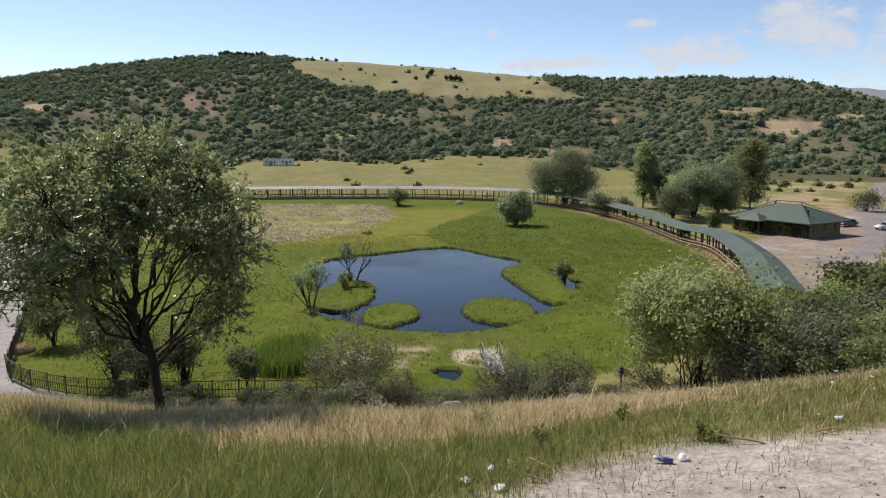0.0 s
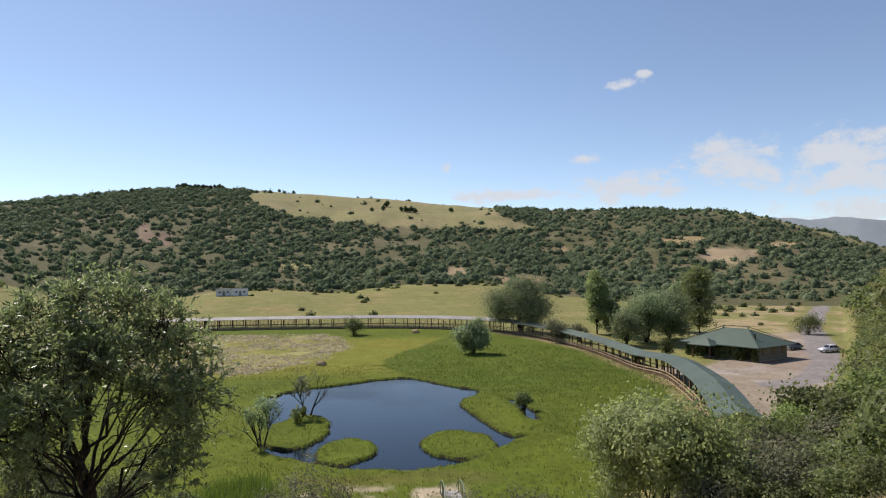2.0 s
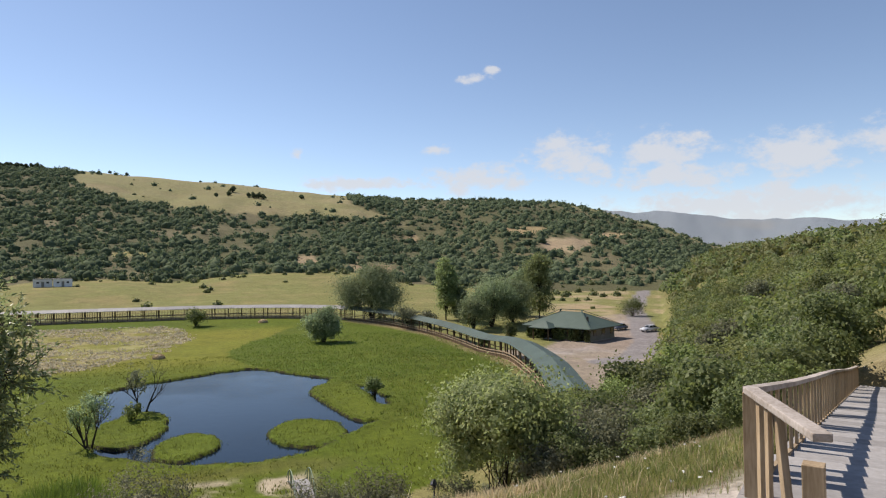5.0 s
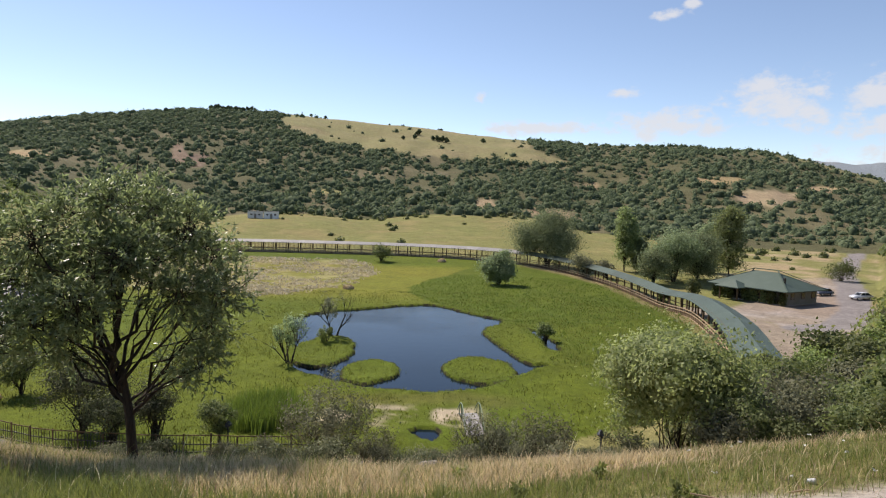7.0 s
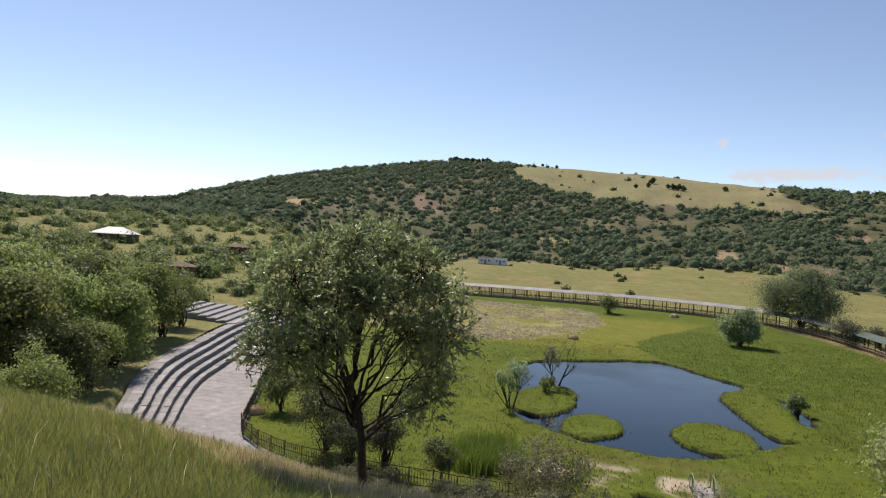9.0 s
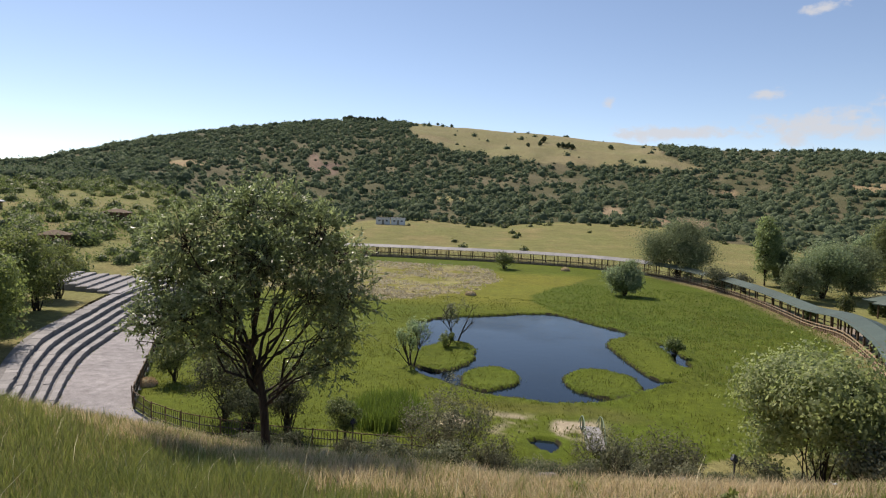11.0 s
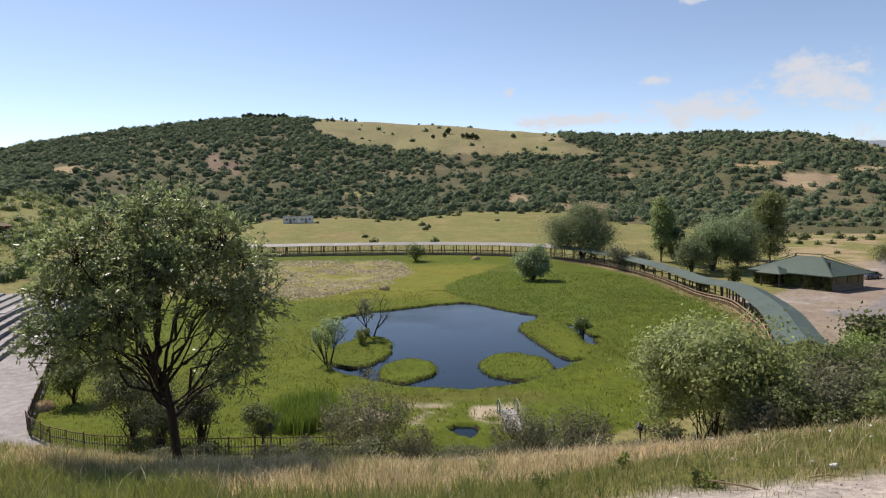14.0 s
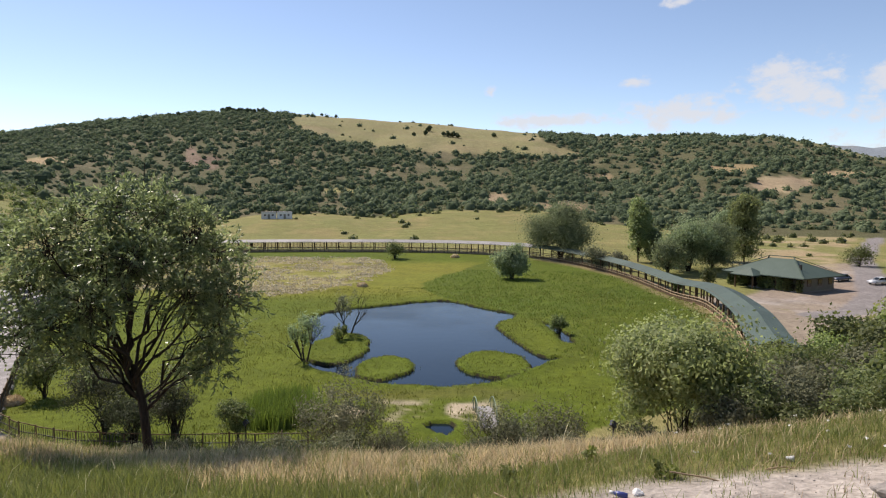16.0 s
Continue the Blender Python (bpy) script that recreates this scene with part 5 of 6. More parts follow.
# bushes over the near hillside on the right
shapes = [tree("hillside_bush", lab, 2.9, 3.4, m, 80 + i, 3600, (0.17, 0.11), 5, 0.04, 0.12, "bush", 0.0, 14, 0.1, False, 0.5, 0.25)
          for i, (m, lab) in enumerate(((LEAF, "dense green hillside bush"), (LEAF_BRIGHT, "bright green hillside bush"), (LEAF_GREY, "dry grey-green hillside bush"), (LEAF_OLIVE, "olive green hillside bush")))]
for t in shapes:
    tagged(t, group="hillside bushes")
rngb, used, taken = random.Random(3), 0, []
for i in range(9000):
    az, d = rngb.uniform(23, 62), 16 + 105 * rngb.random() ** 1.25
    x, y = d * math.sin(radians(az)), d * math.cos(radians(az))
    h, s = hillside(np.array([x]), np.array([y]))
    s = float(s[0])
    p = Vector((x, y, 0)) - STAIR_A
    off = p.x * STAIR_WAY.y - p.y * STAIR_WAY.x
    if s < 3 or -1.7 < off < 3.4 or d < 17.5 + max(0, 38 - az) * 0.4 or used >= 290:
        continue
    k = (3 if az < 33 else 0) if rngb.random() < 0.25 else rngb.choice((0, 1, 1, 3, 2) if d > 34 else (0, 0, 1, 2))
    big = rngb.uniform(0.55, 1.25) * (0.62 if d < 24 else (1.05 if d < 40 else 1.6))
    if any((x - a) ** 2 + (y - b) ** 2 < (1.15 * (big + c)) ** 2 for a, b, c in taken):
        continue
    taken.append((x, y, big))
    t = shapes[used] if used < 4 else copy_thing(shapes[k], Matrix())
    t.matrix_basis = pose(x, y, float(h[0]) - 0.15, 0, 0, rngb.uniform(0, 360)) @ Matrix.Diagonal((big, big, big * rngb.uniform(0.75, 1.1), 1))
    used += 1


def dome_base(level):
    """The upper part of a small ball, as vertices and triangles."""
    bm = bmesh.new()
    bmesh.ops.create_icosphere(bm, subdivisions=level, radius=1)
    bmesh.ops.delete(bm, geom=[f for f in bm.faces if f.calc_center_median().z < -0.25], context="FACES")
    bm.verts.index_update()
    v, f = np.array([q.co for q in bm.verts]), np.array([[q.index for q in g.verts] for g in bm.faces])
    bm.free()
    return v, f


DOMES = {k: dome_base(k) for k in (1, 2)}


def scrub(name, label, places, mat, quads, seed, leaf, core=0.66, level=1, reach=(0.62, 1.0)):
    """Far bushes as one mesh: each a lumpy crown of its own shape, roughened by leafy facets."""
    rng = np.random.default_rng(seed)
    n = len(places)
    size = places[:, 3]
    bv, bf = DOMES[level]
    ph = rng.uniform(0, 6.28, (n, 1, 4))
    x, y, z = (np.broadcast_to(bv[None, :, k], (n, len(bv))) for k in range(3))
    lump = 1 + 0.2 * np.sin(x * 4.1 + ph[..., 0]) * np.cos(y * 3.7 + ph[..., 1]) + 0.16 * np.sin(z * 5.3 + ph[..., 2]) * np.cos(x * 6.1 + ph[..., 3]) + rng.normal(0, 0.07 / level ** 2, x.shape)
    wide = rng.uniform(0.85, 1.25, (n, 1))
    tall = rng.uniform(0.75, 1.25, (n, 1))
    v = np.stack([x * lump * wide, y * lump * wide, (z + 0.15) * lump * tall], -1) * (size * core)[:, None, None] + places[:, None, :3]
    f = (np.arange(n)[:, None, None] * len(bv) + bf[None]).reshape(-1, 3)
    me = mesh_of(name, v.reshape(-1, 3), f, mat, True)
    ob = tagged(put(name, me), label, "scrub", kind="stuff")
    d = rng.normal(size=(n, quads, 3))
    d /= np.linalg.norm(d, axis=2, keepdims=True)
    d[..., 2] = np.abs(d[..., 2])
    swell = 1 + 0.2 * np.sin(d[..., 0] * 4.1 + ph[..., 0]) * np.cos(d[..., 1] * 3.7 + ph[..., 1]) + 0.16 * np.sin(d[..., 2] * 5.3 + ph[..., 2]) * np.cos(d[..., 0] * 6.1 + ph[..., 3])
    p = d * (size[:, None] * swell * rng.uniform(*reach, (n, quads)))[..., None] * [1, 1, 1]
    c = (places[:, None, :3] + p).reshape(-1, 3)
    big = leaf * np.repeat(np.clip(size / size.mean(), 0.6, 1.6), quads)[:, None]
    put("scrub_leaves", leaves_mesh("scrub_leaves", mat, c, big, big * 0.75, rng, -0.2, np.repeat(places[:, :3], quads, 0)), ob)
    return ob


def sow(n, az, r, seed, want):
    rng = np.random.default_rng(seed)
    a, d = rng.uniform(*az, n), np.sqrt(rng.uniform(r[0] ** 2, r[1] ** 2, n))
    x, y = d * np.sin(np.radians(a)), d * np.cos(np.radians(a))
    z, s, r_, az_, t = heights(x, y)
    el = np.degrees(np.arctan2(z - EYE_Z, r_))
    k = want(x, y, z, s, r_, az_, t, el, rng)
    return np.stack([x, y, z], 1)[k], rng


def hill_want(x, y, z, s, r, az, t, el, rng):
    dens = 1.02 + 0.95 * fractal(x, y, 70, 301, 4)
    dens = np.where(az > 13, dens * 0.8 * (1 - 0.35 * smooth(0.3, 0.6, t)), dens)
    dens = dens * (1 - 0.985 * pasture(az, el, x, y))
    for caz, cel, wa, we, c in BARE:
        dens = dens * (1 - 0.9 * smooth(1.15, 0.85, np.hypot((az - caz) / wa, (el - cel) / we)))
    return (t > 0.0) & (s <= 0) & (rng.random(len(x)) < dens)


pts, rngh = sow(22500, (-60, 41), (318, 870), 5, hill_want)
scrub("hill_scrub", "dark green scrub covering the far hill", np.c_[pts, 1.3 + 3.9 * rngh.random(len(pts)) ** 1.7], LEAF_FAR, 30, 6, 0.95)


def side_want(x, y, z, s, r, az, t, el, rng):
    return (s > 2) & (rng.random(len(x)) < 0.75 + 0.5 * fractal(x, y, 25, 311, 3))


for seed, mat, lab in ((7, LEAF, "green scrub along the near hillside"), (27, LEAF_BRIGHT, "fresh green scrub along the near hillside"), (28, LEAF_OLIVE, "olive green scrub along the near hillside")):
    pts, rngh = sow(330, (33, 66), (62, 190), seed, side_want)
    scrub("hillside_scrub", lab, np.c_[pts, 1.2 + 3.2 * rngh.random(len(pts)) ** 1.8], mat, 640, seed + 1, 0.3, 0.5, 2, (0.55, 1.02))
for seed, mat, lab in ((17, LEAF, "green scrub over the distant near-side hill"), (37, LEAF_OLIVE, "olive scrub over the distant near-side hill")):
    pts, rngh = sow(1300, (33, 68), (180, 640), seed, side_want)
    scrub("distant_hillside_scrub", lab, np.c_[pts, 1.8 + 4.2 * rngh.random(len(pts)) ** 1.5], mat, 110, seed + 1, 0.9, 0.55, 2, (0.6, 1.02))


def left_want(x, y, z, s, r, az, t, el, rng):
    return (s < 0) & (t <= 0.02) & (rng.random(len(x)) < 0.55 + 0.9 * fractal(x, y, 40, 321, 3)) & (az < -33 + 0.03 * (r - 200)) & (to_line(x, y, WALKWAY)[0] > 12)


pts, rngh = sow(1500, (-75, -22), (112, 345), 9, left_want)
scrub("valley_scrub", "green trees and bushes up the valley", np.c_[pts, rngh.uniform(1.3, 4.2, len(pts))], LEAF, 260, 10, 0.42, 0.5, 2, (0.55, 1.02))


def meadow_want(x, y, z, s, r, az, t, el, rng):
    return (s < -8) & (t <= 0.05) & (rng.random(len(x)) < np.where(az > 24, 0.3, 0.03) * (to_line(x, y, ROAD_RIGHT)[0] > 8) + 0.6 * smooth(300, 330, r) * (az < 22) * (az > -30))


pts, rngh = sow(900, (-20, 36), (205, 335), 12, meadow_want)
scrub("meadow_bushes", "scattered bushes on the dry meadow", np.c_[pts, rngh.uniform(0.8, 2.4, len(pts))], LEAF, 40, 13, 0.7)


def radius_where(az, el):
    """How far off the far hill reaches a given height above eye level, in degrees."""
    r = np.arange(330, 850, 2.0)
    z = heights(r * math.sin(radians(az)), r * math.cos(radians(az)))[0]
    k = np.nonzero(np.degrees(np.arctan2(z - EYE_Z, r)) >= el)[0]
    return float(r[k[0]]) if len(k) else 848.0


# single trees on the open pasture and the clump on the hilltop
lone = tree("hill_tree", "dark lone tree on the hilltop pasture", 6.5, 6.0, LEAF_FAR, 97, 900, (1.3, 0.8), 2, 0.25, 0.2, "tree", 0.08, 20)
tagged(lone, group="hilltop trees")
rngt, made = random.Random(17), 0
for az, el, k in [(-1.1, 6.0, 1.1), (-1.4, 5.7, 0.8), (0.2, 5.6, 0.8), (0.6, 5.55, 1.0), (1.0, 5.5, 1.0), (1.4, 5.45, 0.9), (4.6, 5.5, 0.8), (-2.4, 5.6, 0.7), (-9.1, 7.6, 0.7), (-10.3, 7.6, 0.6)] + \
        [(-18.4 + 0.32 * i, 7.6, rngt.uniform(0.75, 1.15)) for i in range(12)] + [(-22.5, 7.4, 0.7), (-21.8, 7.4, 0.8), (-20.9, 7.4, 0.6)]:
    r = radius_where(az, el)
    t = lone if made == 0 else copy_thing(lone, Matrix())
    x, y, z = spot(az, r)
    t.matrix_basis = pose(x, y, z - 0.2, 0, 0, rngt.uniform(0, 360)) @ Matrix.Scale(k, 4)
    made += 1

# twiggy brush along the path fence
brush = [tree("dry_brush", ("low dry grey brush along the path fence", "low dark green brush along the path fence")[i], 1.5, 2.0, (LEAF_GREY, LEAF_DARK)[i], 120 + i, 1200, (0.1, 0.045), 9, 0.016, 0.1, "brush", 0.02, 22) for i in range(2)]
rngd = random.Random(31)
for i in range(84):
    t = brush[i] if i < 2 else copy_thing(brush[i % 2], Matrix())
    tagged(t, group="brush along the fence")
    x = rngd.uniform(-20, 13) if i % 3 else rngd.uniform(-17, -5)
    y = rngd.uniform(34.0, 37.2) + max(0, x - 5) * 0.5
    if i >= 46:                                   # up the slope below the brow
        x, y = rngd.uniform(-7, 12), rngd.uniform(23, 34)
    k = rngd.uniform(0.6, 1.15)
    t.matrix_basis = pose(x, y, floor_at(x, y) - 0.05, 0, 0, rngd.uniform(0, 360)) @ Matrix.Scale(k, 4)

# ---- grass ----
def blades(name, label, base, height, width, mat, seed, lean=0.35):
    rng = np.random.default_rng(seed)
    n = len(base)
    a = rng.uniform(0, 2 * np.pi, n)
    side = np.stack([np.cos(a), np.sin(a), np.zeros(n)], 1)
    way = np.stack([-np.sin(a), np.cos(a), np.zeros(n)], 1) * rng.uniform(-1, 1, (n, 1)) + rng.normal(0, 0.3, (n, 3)) * [1, 1, 0]
    h = (height * rng.uniform(0.55, 1.25, n))[:, None]
    w = (width * rng.uniform(0.7, 1.3, n))[:, None]
    up = np.array([0, 0, 1.0])
    mid, tip = base + up * h * 0.55 + way * h * lean * 0.3, base + up * h * 0.95 + way * h * lean
    v = np.stack([base - side * w / 2, base + side * w / 2, mid + side * w * 0.4, mid - side * w * 0.4, tip + side * w * 0.08, tip - side * w * 0.08], 1).reshape(-1, 3)
    k = np.arange(n)[:, None] * 6
    q = np.concatenate([k + [0, 1, 2, 3], k + [3, 2, 4, 5]], 0)
    return tagged(put(name, mesh_of(name, v, q, mat)), label, "grass", kind="stuff")


def tufts(n, per, az, r, seed, want, spread=0.06, power=1.0):
    rng = np.random.default_rng(seed)
    a = rng.uniform(*az, n)
    d = r[0] + (r[1] - r[0]) * rng.random(n) ** power
    x, y = d * np.sin(np.radians(a)), d * np.cos(np.radians(a))
    k = want(x, y, rng)
    x, y = np.repeat(x[k], per), np.repeat(y[k], per)
    x, y = x + rng.normal(0, spread, len(x)), y + rng.normal(0, spread, len(x))
    z = heights(x, y)[0]
    return np.stack([x, y, z - 0.02], 1)


def on_slope(x, y):
    h, s = hillside(x, y)
    n1, n2 = fractal(x, y, 9, 70), fractal(x, y, 2.2, 74)
    dry = smooth(-0.2, 0.3, 0.5 * n2 + brow_dry(x, s, n1) - 0.5)
    trod = smooth(0.5, -0.4, y - 4.95 - 0.2 * x + 0.7 * n2) * smooth(-0.6, 0.6, x + 0.5 * n2)
    p = (x - STAIR_A.x) * STAIR_WAY.y - (y - STAIR_A.y) * STAIR_WAY.x
    clear = (p < -0.25) | (p > 2.1)
    return s, np.clip(dry + 0.4 * smooth(0.5, 4, x), 0, 1), trod, clear


def green_want(x, y, rng):
    s, dry, trod, clear = on_slope(x, y)
    return (s > 1) & clear & (rng.random(len(x)) < (1 - 0.72 * dry) * (1 - 0.97 * trod))


def dry_want(x, y, rng):
    s, dry, trod, clear = on_slope(x, y)
    return (s > 0.5) & clear & (rng.random(len(x)) < (0.3 + 0.7 * dry) * (1 - 0.93 * trod))


green = tufts(40000, 7, (-58, 60), (2.6, 20), 401, green_want, 0.08, 1.1)
blades("green_grass", "tall green grass on the hillside brow", green, (0.23 - 0.085 * smooth(-1.5, 3.0, green[:, 0])) * (1 + 0.35 * fractal(green[:, 0], green[:, 1], 1.4, 431, 2)), 0.0065, GRASS_GREEN, 402, 0.75)
dry = tufts(28000, 5, (-58, 60), (3.0, 34), 403, dry_want, 0.1, 1.0)
far_off = np.hypot(dry[:, 0], dry[:, 1])
blades("dry_grass", "dry straw-coloured grass on the slope", dry, 0.11 + 0.05 * smooth(8, 14, far_off), 0.006 * np.maximum(1, far_off / 9), GRASS_DRY, 404, 0.7)


def brow_want(x, y, rng):
    s, dry, trod, clear = on_slope(x, y)
    return (s > 8) & clear & (rng.random(len(x)) < smooth(0.25, 0.7, dry) * (1 - trod) * (1 - 0.8 * smooth(1.5, 4.5, x)))


brow = tufts(17000, 6, (-50, 42), (6.5, 17), 417, brow_want, 0.07, 1.0)
blades("brow_straw", "dense pale straw grass on the brow", brow, 0.19, 0.009, STRAW, 418, 0.8)


def reed_want(x, y, rng):
    ok = (marsh_water(x, y) < -0.4) & (rng.random(len(x)) < reed_bed(x, y)) & (to_line(x, y, WALKWAY)[1] > 0) & (to_line(x, y, LEFT_FENCE)[1] < 0)
    return ok


blades("reed_bed", "bright green reeds standing in the marsh", tufts(12000, 4, (-14, 30), (40, 140), 405, reed_want, 0.25, 0.8), 0.32, 0.06, REED, 406, 0.5)


def clump_want(x, y, rng):
    return np.hypot((x + 11.0) / 2.6, (y - 44.5) / 3.4) < 0.8 + 0.3 * rng.random(len(x))


blades("reed_clump", "clump of tall bright green reeds beside the path fence", tufts(3200, 4, (-19, -9), (40, 50), 415, clump_want, 0.2, 1.0), 1.35, 0.045, REED, 416, 0.28)


def bank_want(x, y, rng):
    w = marsh_water(x, y)
    return (w < -0.02) & (w > -0.9)


blades("bank_grass", "marsh grass overhanging the pond banks", tufts(16000, 5, (-14, 14), (50, 98), 407, bank_want, 0.12, 1.0), 0.28, 0.05, MARSH_BLADE, 408, 0.5)


def marsh_want(x, y, rng):
    return (marsh_water(x, y) < -0.3) & (to_line(x, y, WALKWAY)[1] > 0) & (to_line(x, y, LEFT_FENCE)[1] < 0) & (rng.random(len(x)) < 0.75 + fractal(x, y, 4, 411, 3))


blades("marsh_grass", "yellow-green marsh grass around the pond", tufts(17000, 4, (-36, 30), (38, 112), 409, marsh_want, 0.3, 0.8), 0.2, 0.06, MARSH_BLADE, 410, 0.6)


def stalk_want(x, y, rng):
    s, dry, trod, clear = on_slope(x, y)
    return (s > 1) & clear & (rng.random(len(x)) < (1 - trod) * smooth(6, -4, x))


blades("seed_stalks", "pale seed stalks above the foreground grass", tufts(420, 1, (-58, 40), (3.6, 11), 413, stalk_want, 0.1, 1.0), 0.36, 0.006, PALE_STALK, 414, 0.9)


def cut_hay():
    """Mown hay lying in small pale swaths on the far side of the marsh."""
    rng = np.random.default_rng(421)
    n = 2600
    y = rng.uniform(100, 163, n)
    x = rng.uniform(-66, -9, n)
    edge = np.interp(y, [98, 108, 118, 138, 156, 164], [-27, -20.5, -14.5, -11.0, -14.0, -20])
    k = (x < edge) & (y + 0.32 * (x + 30) > 102) & (rng.random(n) < 0.5 + 0.7 * fractal(x, y, 12, 422, 3)) & (to_line(x, y, LEFT_FENCE)[1] < 0)
    x, y = x[k], y[k]
    per = 16
    long = rng.uniform(0.3, 1.0, len(x))
    c = np.stack([np.repeat(x, per) + rng.normal(0, 1, len(x) * per) * np.repeat(long, per), np.repeat(y, per) + rng.normal(0, 0.35, len(x) * per), rng.uniform(0.03, 0.2, len(x) * per)], 1)
    c[:, 2] += heights(c[:, 0], c[:, 1])[0]
    return tagged(put("cut_hay", leaves_mesh("cut_hay", PALE_STALK, c, 0.55, 0.22, rng, 0.0)), "pale cut hay lying on the mown marsh", "hay", kind="stuff")


cut_hay()

# ---- small buildings, vehicles and things ----
def container_shed():
    d = 288
    x0, y0, z0 = spot(-15.5, d)
    x1, y1, z1 = spot(-12.9, d)
    w = math.hypot(x1 - x0, y1 - y0)
    t = thing("site_sheds", "two white prefabricated sheds at the foot of the hill", "shed", (x0 + x1) / 2, (y0 + y1) / 2, (z0 + z1) / 2, 15)
    for s in (-1, 1):
        body = box_part("shed_body", WHITE, t, (w / 2 - 0.3, 4.0, 3.0), (s * w / 4, 0, 1.4), bevel=0.06)
        box_part("flat_roof", ROOF_GREY, body, (w / 2 - 0.1, 4.2, 0.18), (0, 0, 1.58), bevel=0.02)
        for k in (-1, 1):
            box_part("window", GLASS_DARK, body, (0.8, 0.08, 0.6), (k * 1.6, -2.0, 0.2), bevel=0)
        box_part("door", PLASTER, body, (0.9, 0.08, 2.0), (0, -2.0, -0.45), bevel=0)


def hut(az, d, w, dep, h, turn, roof_mat, wall_mat, label, rise=0.9):
    x, y, z = spot(az, d)
    t = thing("wooden_hut", label, "hut", x, y, z, turn)
    box_part("wall", wall_mat, t, (w, dep, h), (0, 0, h / 2 - 0.15), bevel=0.03)
    b = bmesh.new()
    hip_roof(b, w, dep, 0.5, h - 0.1, rise)
    part("roof", b, roof_mat, t)
    for k in (-1, 1):
        win = box_part("window", WOOD_DARK, t, (w * 0.22, 0.1, 0.9), (k * w * 0.28, -dep / 2 - 0.02, h * 0.55), bevel=0.01)
        box_part("pane", GLASS_DARK, win, (w * 0.19, 0.06, 0.78), (0, -0.04, 0), bevel=0)
    box_part("door", WOOD_DARK, t, (0.9, 0.1, 2.0), (0, -dep / 2 - 0.02, 0.95), bevel=0.01)


def car(x, y, turn, paint, label):
    z = floor_at(x, y)
    t = thing("parked_car", label, "car", x, y, z, turn)
    b = bmesh.new()
    side = [(-2.15, 0.35), (-2.2, 0.62), (-2.05, 0.86), (-1.55, 0.93), (-1.0, 0.97), (0.75, 0.97), (1.25, 0.9), (2.0, 0.76), (2.18, 0.55), (2.15, 0.33)]
    l = [b.verts.new((a, -0.84, c)) for a, c in side]
    r = [b.verts.new((a, 0.84, c)) for a, c in side]
    b.faces.new(l)
    b.faces.new(r[::-1])
    for i in range(len(side)):
        j = (i + 1) % len(side)
        b.faces.new((l[i], r[i], r[j], l[j]))
    bmesh.ops.recalc_face_normals(b, faces=b.faces)
    bmesh.ops.bevel(b, geom=[e for e in b.edges], offset=0.05, segments=2, affect="EDGES")
    body = part("body", b, paint, t, smooth=True)

    def cabin(name, mat, grow_by, z0, z1):
        c = bmesh.new()
        lo, hi = [(-1.6, -0.76), (0.95, -0.76), (0.95, 0.76), (-1.6, 0.76)], [(-1.0, -0.6), (0.35, -0.6), (0.35, 0.6), (-1.0, 0.6)]
        a = [c.verts.new((p * (1 + grow_by), q * (1 + grow_by), z0)) for p, q in lo]
        d = [c.verts.new((p * (1 + grow_by), q * (1 + grow_by), z1)) for p, q in hi]
        c.faces.new(d)
        for i in range(4):
            j = (i + 1) % 4
            c.faces.new((a[i], a[j], d[j], d[i]))
        bmesh.ops.recalc_face_normals(c, faces=c.faces)
        return part(name, c, mat, t)

    cabin("windows", GLASS_DARK, 0.0, 0.94, 1.4)
    box_part("roof", paint, t, (1.5, 1.24, 0.06), (-0.33, 0, 1.42), bevel=0.025)
    for s in (-1, 1):
        for p, q, k in (((0.95, 0.76), (0.35, 0.6), "pillar"), ((-1.6, 0.76), (-1.0, 0.6), "pillar"), ((-0.3, 0.77), (-0.33, 0.61), "pillar")):
            bm = bmesh.new()
            beam(bm, (p[0], s * p[1], 0.94), (q[0], s * q[1], 1.42), 0.09, 0.05)
            part(k, bm, paint, t)
    for a in (-1.32, 1.34):
        for s in (-1, 1):
            bm = bmesh.new()
            bmesh.ops.create_cone(bm, cap_ends=True, segments=18, radius1=0.31, radius2=0.31, depth=0.2, matrix=Matrix.Rotation(math.pi / 2, 4, "X"))
            bmesh.ops.bevel(bm, geom=[e for e in bm.edges if len(e.link_faces) == 2 and e.calc_face_angle(0) > 1], offset=0.03, segments=2, affect="EDGES")
            wheel = part("wheel", bm, RUBBER, t)
            wheel.matrix_basis = pose(a, s * 0.78, 0.31)
            bm = bmesh.new()
            bmesh.ops.create_cone(bm, cap_ends=True, segments=14, radius1=0.19, radius2=0.17, depth=0.03, matrix=Matrix.Rotation(math.pi / 2 * s, 4, "X"))
            part("rim", bm, SILVER, wheel).matrix_basis = pose(0, s * 0.105, 0)
    for s in (-0.6, 0.6):
        box_part("headlight", WHITE, t, (0.06, 0.34, 0.13), (2.14, s, 0.64), bevel=0.02)
        box_part("tail_light", BRICK_RED, t, (0.06, 0.3, 0.14), (-2.17, s, 0.72), bevel=0.02)


